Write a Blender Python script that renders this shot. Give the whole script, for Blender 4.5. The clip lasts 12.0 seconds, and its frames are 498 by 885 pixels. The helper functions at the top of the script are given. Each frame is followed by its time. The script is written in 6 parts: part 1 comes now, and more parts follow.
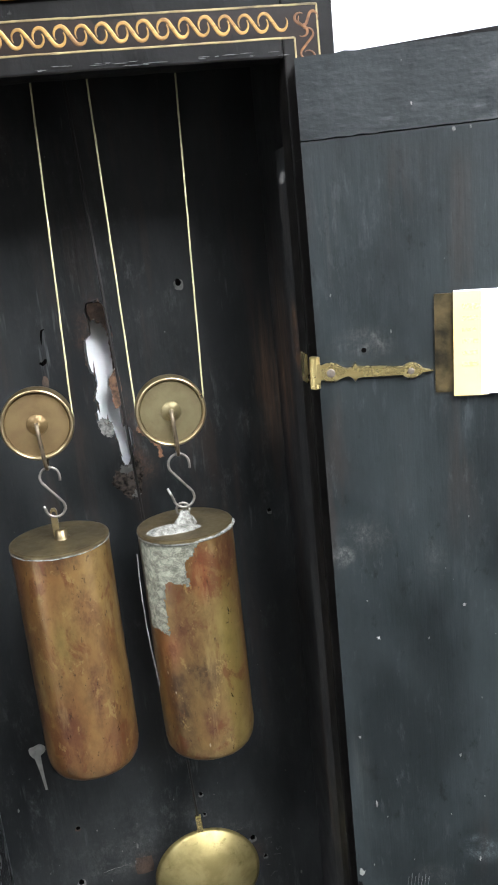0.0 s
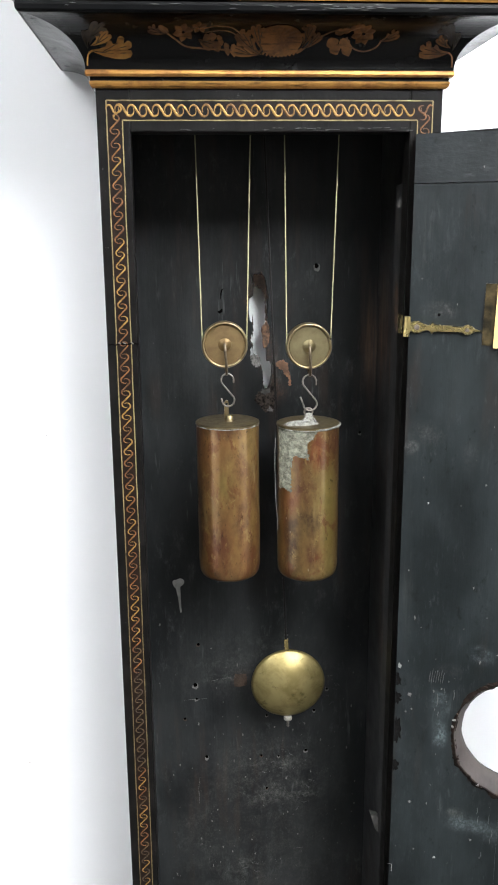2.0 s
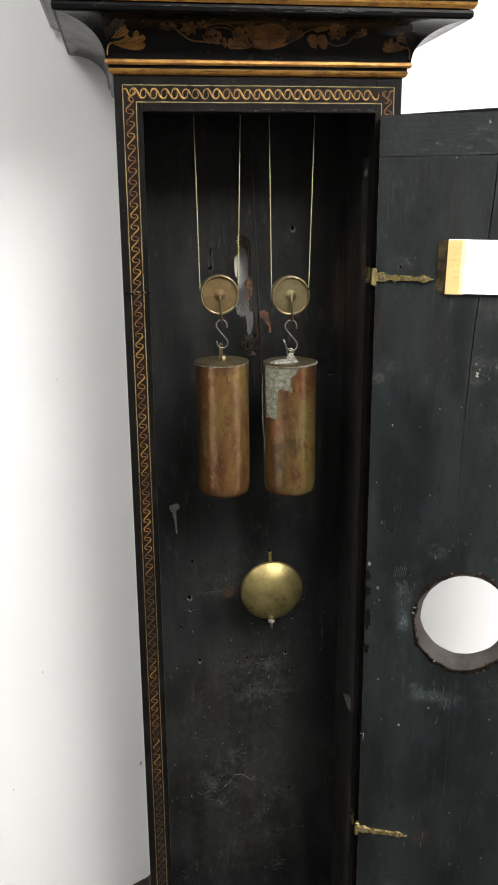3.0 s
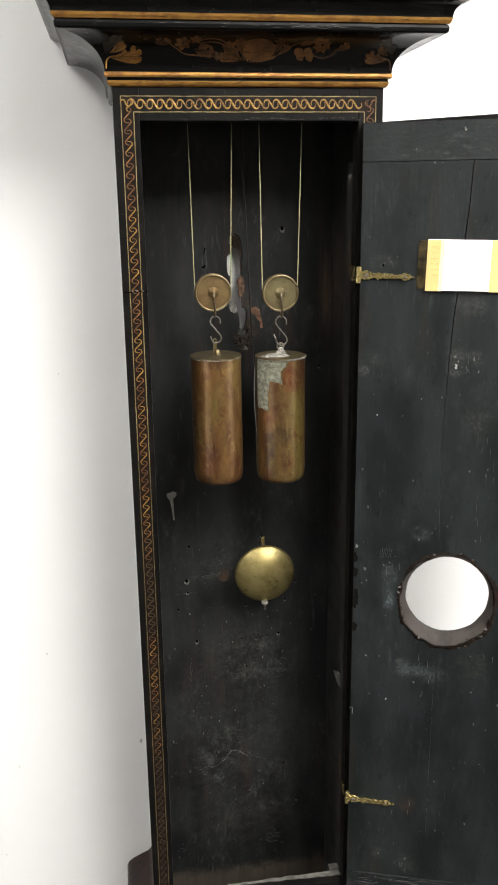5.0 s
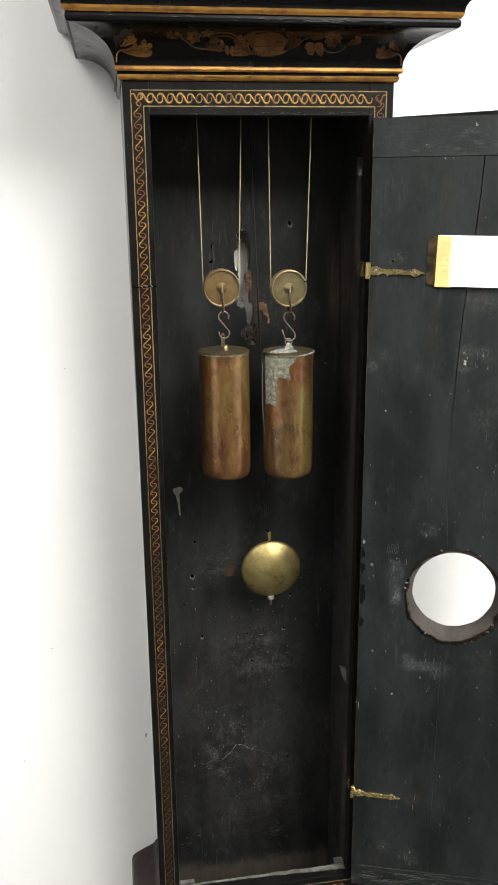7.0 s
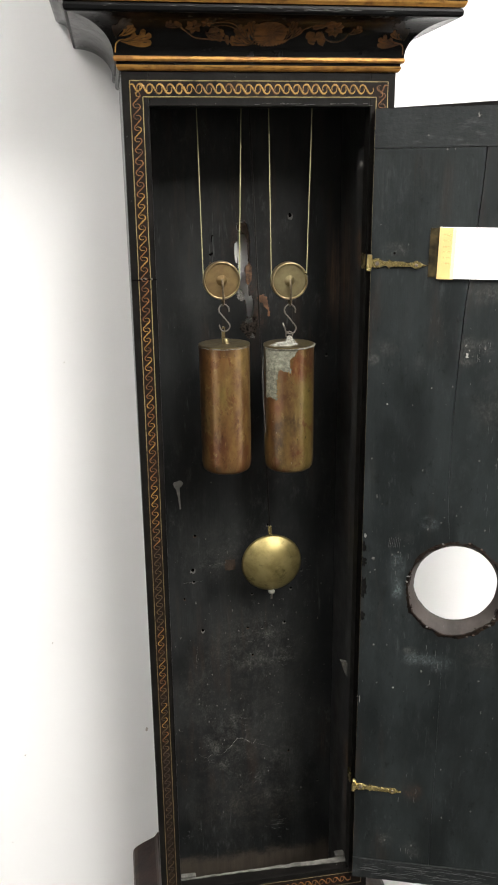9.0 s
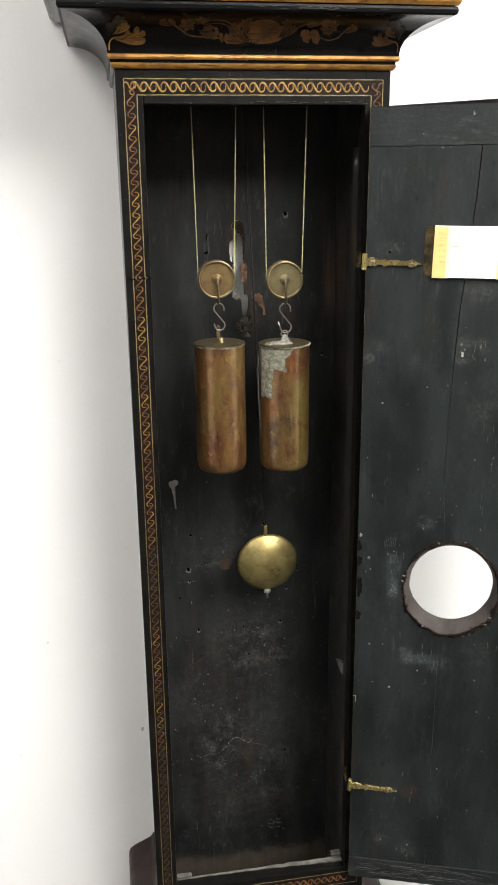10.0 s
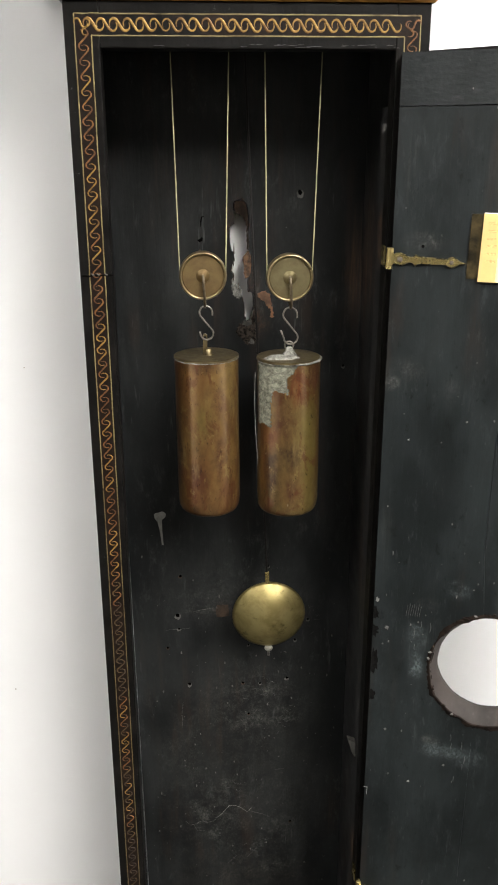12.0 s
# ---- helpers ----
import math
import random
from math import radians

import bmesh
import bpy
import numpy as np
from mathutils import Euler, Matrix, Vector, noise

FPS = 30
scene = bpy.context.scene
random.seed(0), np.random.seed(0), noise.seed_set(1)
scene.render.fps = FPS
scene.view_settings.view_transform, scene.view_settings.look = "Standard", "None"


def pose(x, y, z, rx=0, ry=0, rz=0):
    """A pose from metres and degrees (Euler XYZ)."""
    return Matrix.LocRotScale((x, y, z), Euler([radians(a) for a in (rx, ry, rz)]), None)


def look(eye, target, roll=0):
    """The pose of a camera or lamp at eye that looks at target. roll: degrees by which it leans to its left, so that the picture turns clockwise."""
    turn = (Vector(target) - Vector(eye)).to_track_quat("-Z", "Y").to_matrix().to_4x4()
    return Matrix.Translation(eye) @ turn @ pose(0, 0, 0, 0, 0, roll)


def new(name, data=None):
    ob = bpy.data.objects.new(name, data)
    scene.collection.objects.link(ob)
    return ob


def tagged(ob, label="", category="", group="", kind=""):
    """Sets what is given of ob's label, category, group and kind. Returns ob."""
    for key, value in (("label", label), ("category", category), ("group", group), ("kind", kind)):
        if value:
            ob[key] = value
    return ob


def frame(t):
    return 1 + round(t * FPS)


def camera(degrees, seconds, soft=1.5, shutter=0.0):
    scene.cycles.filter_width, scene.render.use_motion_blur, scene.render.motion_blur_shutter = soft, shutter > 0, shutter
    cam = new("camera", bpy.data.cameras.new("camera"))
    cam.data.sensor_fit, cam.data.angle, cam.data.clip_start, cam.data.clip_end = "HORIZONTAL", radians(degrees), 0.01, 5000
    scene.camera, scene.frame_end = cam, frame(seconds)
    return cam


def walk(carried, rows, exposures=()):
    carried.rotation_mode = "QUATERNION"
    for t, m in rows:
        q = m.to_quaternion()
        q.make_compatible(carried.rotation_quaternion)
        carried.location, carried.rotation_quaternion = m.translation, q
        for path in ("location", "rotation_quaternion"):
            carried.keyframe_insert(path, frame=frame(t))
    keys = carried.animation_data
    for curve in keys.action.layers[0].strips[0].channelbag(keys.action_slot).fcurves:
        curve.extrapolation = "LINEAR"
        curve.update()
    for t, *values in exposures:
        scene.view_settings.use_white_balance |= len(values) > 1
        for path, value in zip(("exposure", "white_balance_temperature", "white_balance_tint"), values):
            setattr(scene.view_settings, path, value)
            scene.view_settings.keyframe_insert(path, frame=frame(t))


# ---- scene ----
cam = camera(33.7, 12.0, 1.9)
PATH = [
    (0, (0.009, -0.461, 1.447), (0.309, 1.45, 0.94), -5.8),
    (0.5, (-0.003, -0.513, 1.449), (0.273, 1.404, 0.952), -4.0),
    (1, (-0.012, -0.625, 1.453), (0.168, 1.301, 0.946), -1.6),
    (1.5, (-0.042, -0.707, 1.453), (0.101, 1.229, 0.973), -0.2),
    (2, (-0.078, -0.749, 1.445), (0.065, 1.185, 0.956), -0.6),
    (2.5, (-0.121, -0.827, 1.433), (0.092, 1.092, 0.911), -1.0),
    (3, (-0.146, -0.895, 1.439), (0.129, 1.007, 0.886), -0.6),
    (5, (-0.153, -0.95, 1.448), (0.136, 0.947, 0.883), -0.9),
    (5.5, (-0.154, -0.952, 1.45), (0.133, 0.943, 0.878), -1.1),
    (6, (-0.159, -0.953, 1.449), (0.129, 0.942, 0.878), -1.1),
    (6.5, (-0.162, -0.951, 1.449), (0.127, 0.943, 0.875), -0.9),
    (7, (-0.167, -0.946, 1.451), (0.13, 0.944, 0.87), -0.7),
    (9, (-0.169, -0.94, 1.451), (0.131, 0.945, 0.852), -0.8),
    (9.5, (-0.168, -0.937, 1.452), (0.136, 0.946, 0.85), -0.8),
    (10, (-0.166, -0.938, 1.451), (0.14, 0.944, 0.849), -0.8),
    (10.5, (-0.165, -0.937, 1.451), (0.133, 0.946, 0.849), -0.8),
    (11, (-0.162, -0.921, 1.451), (0.142, 0.96, 0.842), -1.0),
    (11.5, (-0.131, -0.844, 1.443), (0.147, 1.034, 0.812), -1.1),
    (12, (-0.061, -0.736, 1.451), (0.088, 1.145, 0.787), -0.3),
]
EXPOSURES = [(0.0, 0.82, 5900, 10), (0.5, 1.0, 5900, 10), (1.0, 1.12, 5900, 10), (1.5, 1.05, 5900, 10), (2.0, 0.45, 6100, 10), (2.5, -0.10, 6500, 10), (3.0, -0.2, 6600, 10),
             (5.0, -0.05, 6700, 10), (9.0, 0.0, 6700, 10), (11.0, 0.0, 6700, 10), (12.0, -0.1, 6700, 10)]
walk(cam, [(t, look(eye, target, roll)) for t, eye, target, roll in PATH], EXPOSURES)

# ---- world and lamps ----
world = bpy.data.worlds.new("world")
scene.world = world
world.use_nodes = True
world.node_tree.nodes["Background"].inputs[0].default_value = (0.75, 0.85, 1.0, 1)
world.node_tree.nodes["Background"].inputs[1].default_value = 0.3
LAMPS = [  # centre x, y, width, length, strength of the ceiling panels
    (0.80, -1.60, 1.2, 1.8, 29.0),
    (-1.10, -1.25, 1.0, 1.4, 11.0),
]
ROOM_H, WALL_Y = 2.62, 0.19

# ---- materials ----
def mat(name):
    m = bpy.data.materials.new(name)
    m.use_nodes = True
    nt = m.node_tree
    return m, nt, nt.nodes["Principled BSDF"]


def node(nt, kind, **kw):
    n = nt.nodes.new(kind)
    for k, v in kw.items():
        n.inputs[k.replace("_", " ")].default_value = v
    return n


def coords(nt, scale=(1, 1, 1), place=(0, 0, 0)):
    tc = nt.nodes.new("ShaderNodeTexCoord")
    mp = nt.nodes.new("ShaderNodeMapping")
    mp.inputs["Scale"].default_value = scale
    mp.inputs["Location"].default_value = place
    nt.links.new(tc.outputs["Object"], mp.inputs["Vector"])
    return mp.outputs["Vector"]


def noise_tex(nt, vec, scale, detail=4, rough=0.55, distort=0.0):
    n = node(nt, "ShaderNodeTexNoise", Scale=scale, Detail=detail, Roughness=rough, Distortion=distort)
    nt.links.new(vec, n.inputs["Vector"])
    return n.outputs["Fac"]


def ramp(nt, fac, a, b, va=0.0, vb=1.0):
    r = nt.nodes.new("ShaderNodeMapRange")
    r.interpolation_type = "SMOOTHSTEP"
    for k, v in (("From Min", a), ("From Max", b), ("To Min", va), ("To Max", vb)):
        r.inputs[k].default_value = v
    nt.links.new(fac, r.inputs["Value"])
    return r.outputs["Result"]


def mix(nt, fac, a, b):
    m = nt.nodes.new("ShaderNodeMix")
    m.data_type = "RGBA"
    if isinstance(fac, (int, float)):
        m.inputs[0].default_value = fac
    else:
        nt.links.new(fac, m.inputs[0])
    for sock, v in ((m.inputs[6], a), (m.inputs[7], b)):
        if isinstance(v, tuple):
            sock.default_value = (*v, 1)
        else:
            nt.links.new(v, sock)
    return m.outputs[2]


def mul(nt, a, b, op="MULTIPLY"):
    m = nt.nodes.new("ShaderNodeMath")
    m.operation = op
    for sock, v in ((m.inputs[0], a), (m.inputs[1], b)):
        if isinstance(v, (int, float)):
            sock.default_value = v
        else:
            nt.links.new(v, sock)
    return m.outputs[0]


def bump(nt, bsdf, height, strength, distance=0.001):
    b = node(nt, "ShaderNodeBump", Strength=strength, Distance=distance)
    nt.links.new(height, b.inputs["Height"])
    nt.links.new(b.outputs["Normal"], bsdf.inputs["Normal"])


def old_paint(name, dark, light, scuff, scuffs=0.5, rough=0.42, specks=1.0, brown=0.0, seed=0.0, bare=None, blobs=(), level=False, shine=0.3, mottle=0.0):
    """Old black paint on boards: streaky, smudged, with chips and worn streaks."""
    m, nt, b = mat(name)
    v = coords(nt, (1, 1, 1), (seed, seed * 0.7, seed * 1.3))
    grain = coords(nt, (0.06, 1, 1) if level else (1, 1, 0.06), (seed, 0, 0))
    tone = noise_tex(nt, coords(nt, (1, 1, 0.35), (seed, 3, 1)), 22, 5, 0.6)
    col = mix(nt, ramp(nt, tone, 0.35, 0.68), dark, light)
    smudge = mul(nt, ramp(nt, noise_tex(nt, coords(nt, (1, 1, 0.4), (seed, 9, 4)), 85, 9, 0.78, 0.2), 0.50, 0.80), ramp(nt, noise_tex(nt, v, 9, 3), 0.42, 0.66))
    col = mix(nt, mul(nt, smudge, scuffs), col, scuff)
    streak = mul(nt, ramp(nt, noise_tex(nt, coords(nt, (0.08, 1, 1) if level else (1, 1, 0.12), (seed, 1, 5)), 150 if level else 130, 3, 0.7), 0.52 if level else 0.60, 0.74),
                 ramp(nt, noise_tex(nt, v, 11, 3), 0.46, 0.62))
    col = mix(nt, mul(nt, streak, scuffs * 0.7), col, scuff)
    if mottle:
        # fine rubbed marks along the grain, and faint drier patches
        rub = mul(nt, ramp(nt, noise_tex(nt, coords(nt, (1, 1, 0.25), (seed, 4, 6)), 210, 8, 0.75), 0.52, 0.72), ramp(nt, noise_tex(nt, coords(nt, (1, 1, 0.5), (seed, 6, 1)), 34, 5, 0.6), 0.38, 0.66))
        col = mix(nt, mul(nt, rub, mottle), col, tuple(0.55 * c for c in scuff))
        pit = ramp(nt, noise_tex(nt, coords(nt, (1, 1, 0.5), (seed, 8, 3)), 110, 7, 0.7), 0.58, 0.70)
        col = mix(nt, mul(nt, pit, mottle), col, tuple(0.5 * c for c in dark))
    ragged = ramp(nt, noise_tex(nt, coords(nt, (0.8, 1, 1), (seed, 7, 2)), 55, 12, 0.74, 0.4), 0.34, 0.86)
    grit = ramp(nt, noise_tex(nt, coords(nt, (1.3, 1, 0.8), (seed, 2, 8)), 330, 8, 0.8, 0.2), 0.42, 0.64, 0.25, 1.35)
    ragged = mul(nt, ragged, grit)
    fibre = ramp(nt, noise_tex(nt, coords(nt, (1, 1, 0.05), (seed, 5, 2)), 160, 6, 0.65), 0.42, 0.90)
    for x, y, z, rx, rz, strength, tint in blobs:
        # a patch of dust, wear or painted-in light with soft, ragged edges
        d = nt.nodes.new("ShaderNodeVectorMath")
        d.operation = "LENGTH"
        nt.links.new(coords(nt, (1 / rx, 1 / rx, 1 / rz), (-x / rx, -y / rx, -z / rz)), d.inputs[0])
        worn = fibre if rz > 3.5 * rx else ragged
        patch = mul(nt, mul(nt, ramp(nt, d.outputs["Value"], 0.15, 1.0, 1, 0), worn), strength)
        col = mix(nt, patch, col, tint)
    if brown:
        worn = mul(nt, ramp(nt, noise_tex(nt, coords(nt, (1, 1, 0.1), (seed, 2, 2)), 60, 4, 0.6), 0.52, 0.66),
                   ramp(nt, noise_tex(nt, v, 4, 2), 0.48, 0.6))
        col = mix(nt, mul(nt, worn, brown), col, (0.075, 0.038, 0.02))
    vor = node(nt, "ShaderNodeTexVoronoi", Scale=120.0)
    nt.links.new(coords(nt, (1, 1, 0.8), (seed, 0, 0.2)), vor.inputs["Vector"])
    spot = mul(nt, ramp(nt, mul(nt, vor.outputs["Distance"], mul(nt, noise_tex(nt, v, 300, 3), 0.16), "ADD"), 0.08, 0.13, 1, 0), ramp(nt, noise_tex(nt, v, 13, 2), 0.53, 0.58))
    col = mix(nt, mul(nt, spot, specks), col, (0.2, 0.2, 0.19))
    if bare:
        # bare brown wood below a ragged edge
        sep = nt.nodes.new("ShaderNodeSeparateXYZ")
        nt.links.new(coords(nt), sep.inputs[0])
        edge = mul(nt, sep.outputs[2], mul(nt, noise_tex(nt, v, 38, 8, 0.75), 0.075), "ADD")
        wood = mix(nt, noise_tex(nt, grain, 120, 4), (0.025, 0.020, 0.015), (0.085, 0.070, 0.055))
        col = mix(nt, ramp(nt, edge, bare, bare + 0.022, 0.8, 0), col, wood)
    nt.links.new(col, b.inputs["Base Color"])
    b.inputs["Specular IOR Level"].default_value = shine
    r = mul(nt, mul(nt, noise_tex(nt, v, 40, 4), 0.28), rough - 0.12, "ADD")
    nt.links.new(r, b.inputs["Roughness"])
    h = mul(nt, noise_tex(nt, grain, 220, 5, 0.6), mul(nt, noise_tex(nt, v, 180, 3), 0.5), "ADD")
    bump(nt, b, h, 0.55 if level else 0.4, 0.0009 if level else 0.0006)
    return m


def lacquer(name, dark, light, rough=0.3, scuffs=0.25, shine=0.5):
    m, nt, b = mat(name)
    b.inputs["Specular IOR Level"].default_value = shine
    v = coords(nt)
    col = mix(nt, ramp(nt, noise_tex(nt, v, 35, 5, 0.6), 0.4, 0.7), dark, light)
    nick = mul(nt, ramp(nt, noise_tex(nt, v, 160, 4, 0.7), 0.63, 0.72), ramp(nt, noise_tex(nt, v, 18, 2), 0.5, 0.65))
    col = mix(nt, mul(nt, nick, scuffs), col, (0.2, 0.2, 0.19))
    nt.links.new(col, b.inputs["Base Color"])
    nt.links.new(mul(nt, mul(nt, noise_tex(nt, v, 60, 4), 0.3), rough - 0.12, "ADD"), b.inputs["Roughness"])
    bump(nt, b, noise_tex(nt, v, 140, 5, 0.6), 0.35, 0.0006)
    return m


def gilt(name, bright, worn, metal=0.35, rough=0.42, wear=(0.42, 0.66)):
    m, nt, b = mat(name)
    info = nt.nodes.new("ShaderNodeObjectInfo")
    add = nt.nodes.new("ShaderNodeVectorMath")
    nt.links.new(coords(nt), add.inputs[0])
    nt.links.new(info.outputs["Random"], add.inputs[1])
    v = add.outputs[0]
    col = mix(nt, ramp(nt, noise_tex(nt, v, 55, 5, 0.65), *wear), bright, worn)
    col = mix(nt, ramp(nt, noise_tex(nt, coords(nt, (0.15, 1, 1)), 400, 3), 0.52, 0.75), col, tuple(0.4 * c for c in worn))
    nt.links.new(col, b.inputs["Base Color"])
    b.inputs["Metallic"].default_value = metal
    b.inputs["Roughness"].default_value = rough
    bump(nt, b, noise_tex(nt, v, 300, 4), 0.3, 0.0004)
    return m


def brass(name, a, c, rough=0.34, metal=0.9, stain=(0.1, 0.07, 0.03), stains=0.5, scale=40, streaks=0.0, stretch=1.0):
    m, nt, b = mat(name)
    v = coords(nt, (1, 1, stretch))
    col = mix(nt, ramp(nt, noise_tex(nt, v, scale, 5, 0.6, 0.3), 0.36, 0.66), a, c)
    col = mix(nt, mul(nt, ramp(nt, noise_tex(nt, coords(nt, (1, 1, stretch), (4, 2, 9)), scale * 1.8, 6, 0.7), 0.55, 0.75), stains), col, stain)
    if streaks:
        st = ramp(nt, noise_tex(nt, coords(nt, (1, 1, 0.18), (1, 5, 2)), 95, 4, 0.6), 0.5, 0.68)
        col = mix(nt, mul(nt, st, streaks), col, (0.25, 0.085, 0.04))
    nt.links.new(col, b.inputs["Base Color"])
    b.inputs["Metallic"].default_value = metal
    nt.links.new(mul(nt, mul(nt, noise_tex(nt, v, scale * 3, 5), 0.3), rough - 0.12, "ADD"), b.inputs["Roughness"])
    bump(nt, b, noise_tex(nt, v, scale * 6, 4), 0.22, 0.0005)
    return m


def patina(name, base, blobs=()):
    """Old lacquered brass sheathing: tan and olive with soft red-brown stains, fine dark specks and pale scratches."""
    m, nt, b = mat(name)
    v = coords(nt, (1, 1, 0.45))
    col = mix(nt, ramp(nt, noise_tex(nt, v, 26, 4, 0.5), 0.34, 0.66), *base)
    red = ramp(nt, noise_tex(nt, coords(nt, (1, 1, 0.35), (3, 1, 2)), 38, 5, 0.6), 0.44, 0.70)
    col = mix(nt, mul(nt, red, 0.72), col, (0.100, 0.033, 0.016))
    fine = ramp(nt, noise_tex(nt, coords(nt, (1, 1, 0.6), (2, 7, 1)), 130, 7, 0.7), 0.35, 0.75)
    for x, y, z, rx, rz, strength, tint in blobs:
        d = nt.nodes.new("ShaderNodeVectorMath")
        d.operation = "LENGTH"
        nt.links.new(coords(nt, (1 / rx, 1 / rx, 1 / rz), (-x / rx, -y / rx, -z / rz)), d.inputs[0])
        edge = mul(nt, d.outputs["Value"], mul(nt, noise_tex(nt, v, 60, 6, 0.7), -0.9), "ADD")
        col = mix(nt, mul(nt, ramp(nt, edge, -0.2, 0.6, 1, 0), mul(nt, mul(nt, fine, 0.5, "ADD"), strength)), col, tint)
    col = mix(nt, mul(nt, fine, 0.45), col, (0.070, 0.036, 0.017))
    patch = mul(nt, ramp(nt, noise_tex(nt, coords(nt, (1, 1, 0.5), (5, 3, 8)), 48, 10, 0.68, 0.5), 0.53, 0.62), 0.75)
    col = mix(nt, patch, col, (0.128, 0.044, 0.018))
    bright = mul(nt, ramp(nt, noise_tex(nt, coords(nt, (1, 1, 0.7), (8, 1, 3)), 95, 9, 0.75, 0.3), 0.57, 0.64), 0.6)
    col = mix(nt, bright, col, (0.30, 0.205, 0.075))
    col = mix(nt, mul(nt, ramp(nt, noise_tex(nt, coords(nt, (1, 1, 0.22), (9, 2, 4)), 80, 6, 0.65), 0.54, 0.80), 0.6), col, (0.36, 0.26, 0.11))
    col = mix(nt, mul(nt, ramp(nt, noise_tex(nt, v, 260, 5, 0.75), 0.60, 0.68), 0.7), col, (0.04, 0.02, 0.011))
    vor = node(nt, "ShaderNodeTexVoronoi", Scale=105.0)
    nt.links.new(v, vor.inputs["Vector"])
    fleck = mul(nt, ramp(nt, mul(nt, vor.outputs["Distance"], mul(nt, noise_tex(nt, v, 500, 3), 0.14), "ADD"), 0.09, 0.15, 1, 0), ramp(nt, noise_tex(nt, v, 17, 2), 0.57, 0.61))
    col = mix(nt, mul(nt, fleck, 0.55), col, (0.6, 0.52, 0.38))
    nt.links.new(col, b.inputs["Base Color"])
    b.inputs["Metallic"].default_value = 0.75
    nt.links.new(mul(nt, mul(nt, noise_tex(nt, v, 120, 8, 0.7), 0.34), 0.16, "ADD"), b.inputs["Roughness"])
    b.inputs["Coat Weight"].default_value = 0.6
    b.inputs["Coat Roughness"].default_value = 0.16
    bump(nt, b, noise_tex(nt, v, 200, 8, 0.7), 0.10, 0.0006)
    return m


def crust(name, dark, pale):
    """Corroded lead: dark olive grey under a pale, broken crust."""
    m, nt, b = mat(name)
    v = coords(nt)
    f = ramp(nt, noise_tex(nt, coords(nt, (1, 1, 1.5)), 150, 12, 0.82, 0.3), 0.36, 0.68)
    col = mix(nt, f, dark, pale)
    col = mix(nt, ramp(nt, noise_tex(nt, v, 520, 4, 0.7), 0.5, 0.75, 0, 0.6), col, tuple(0.4 * c for c in dark))
    nt.links.new(col, b.inputs["Base Color"])
    b.inputs["Roughness"].default_value = 0.85
    b.inputs["Specular IOR Level"].default_value = 0.2
    bump(nt, b, mul(nt, f, noise_tex(nt, v, 380, 6, 0.7), "ADD"), 0.9, 0.0012)
    return m


def plain(name, colour, rough=0.6, metal=0.0, grain=60, vary=0.12, bumps=0.15, distance=0.0006, shine=0.5):
    m, nt, b = mat(name)
    b.inputs["Specular IOR Level"].default_value = shine
    v = coords(nt)
    f = ramp(nt, noise_tex(nt, v, grain, 5), 0.3, 0.7)
    nt.links.new(mix(nt, f, tuple(c * (1 - vary) for c in colour), tuple(min(1, c * (1 + vary)) for c in colour)), b.inputs["Base Color"])
    b.inputs["Roughness"].default_value = rough
    b.inputs["Metallic"].default_value = metal
    bump(nt, b, noise_tex(nt, v, grain * 5, 4), bumps, distance)
    return m


def glow(name, colour, strength):
    m, nt, b = mat(name)
    b.inputs["Base Color"].default_value = (*colour, 1)
    b.inputs["Emission Color"].default_value = (*colour, 1)
    b.inputs["Emission Strength"].default_value = strength
    return m


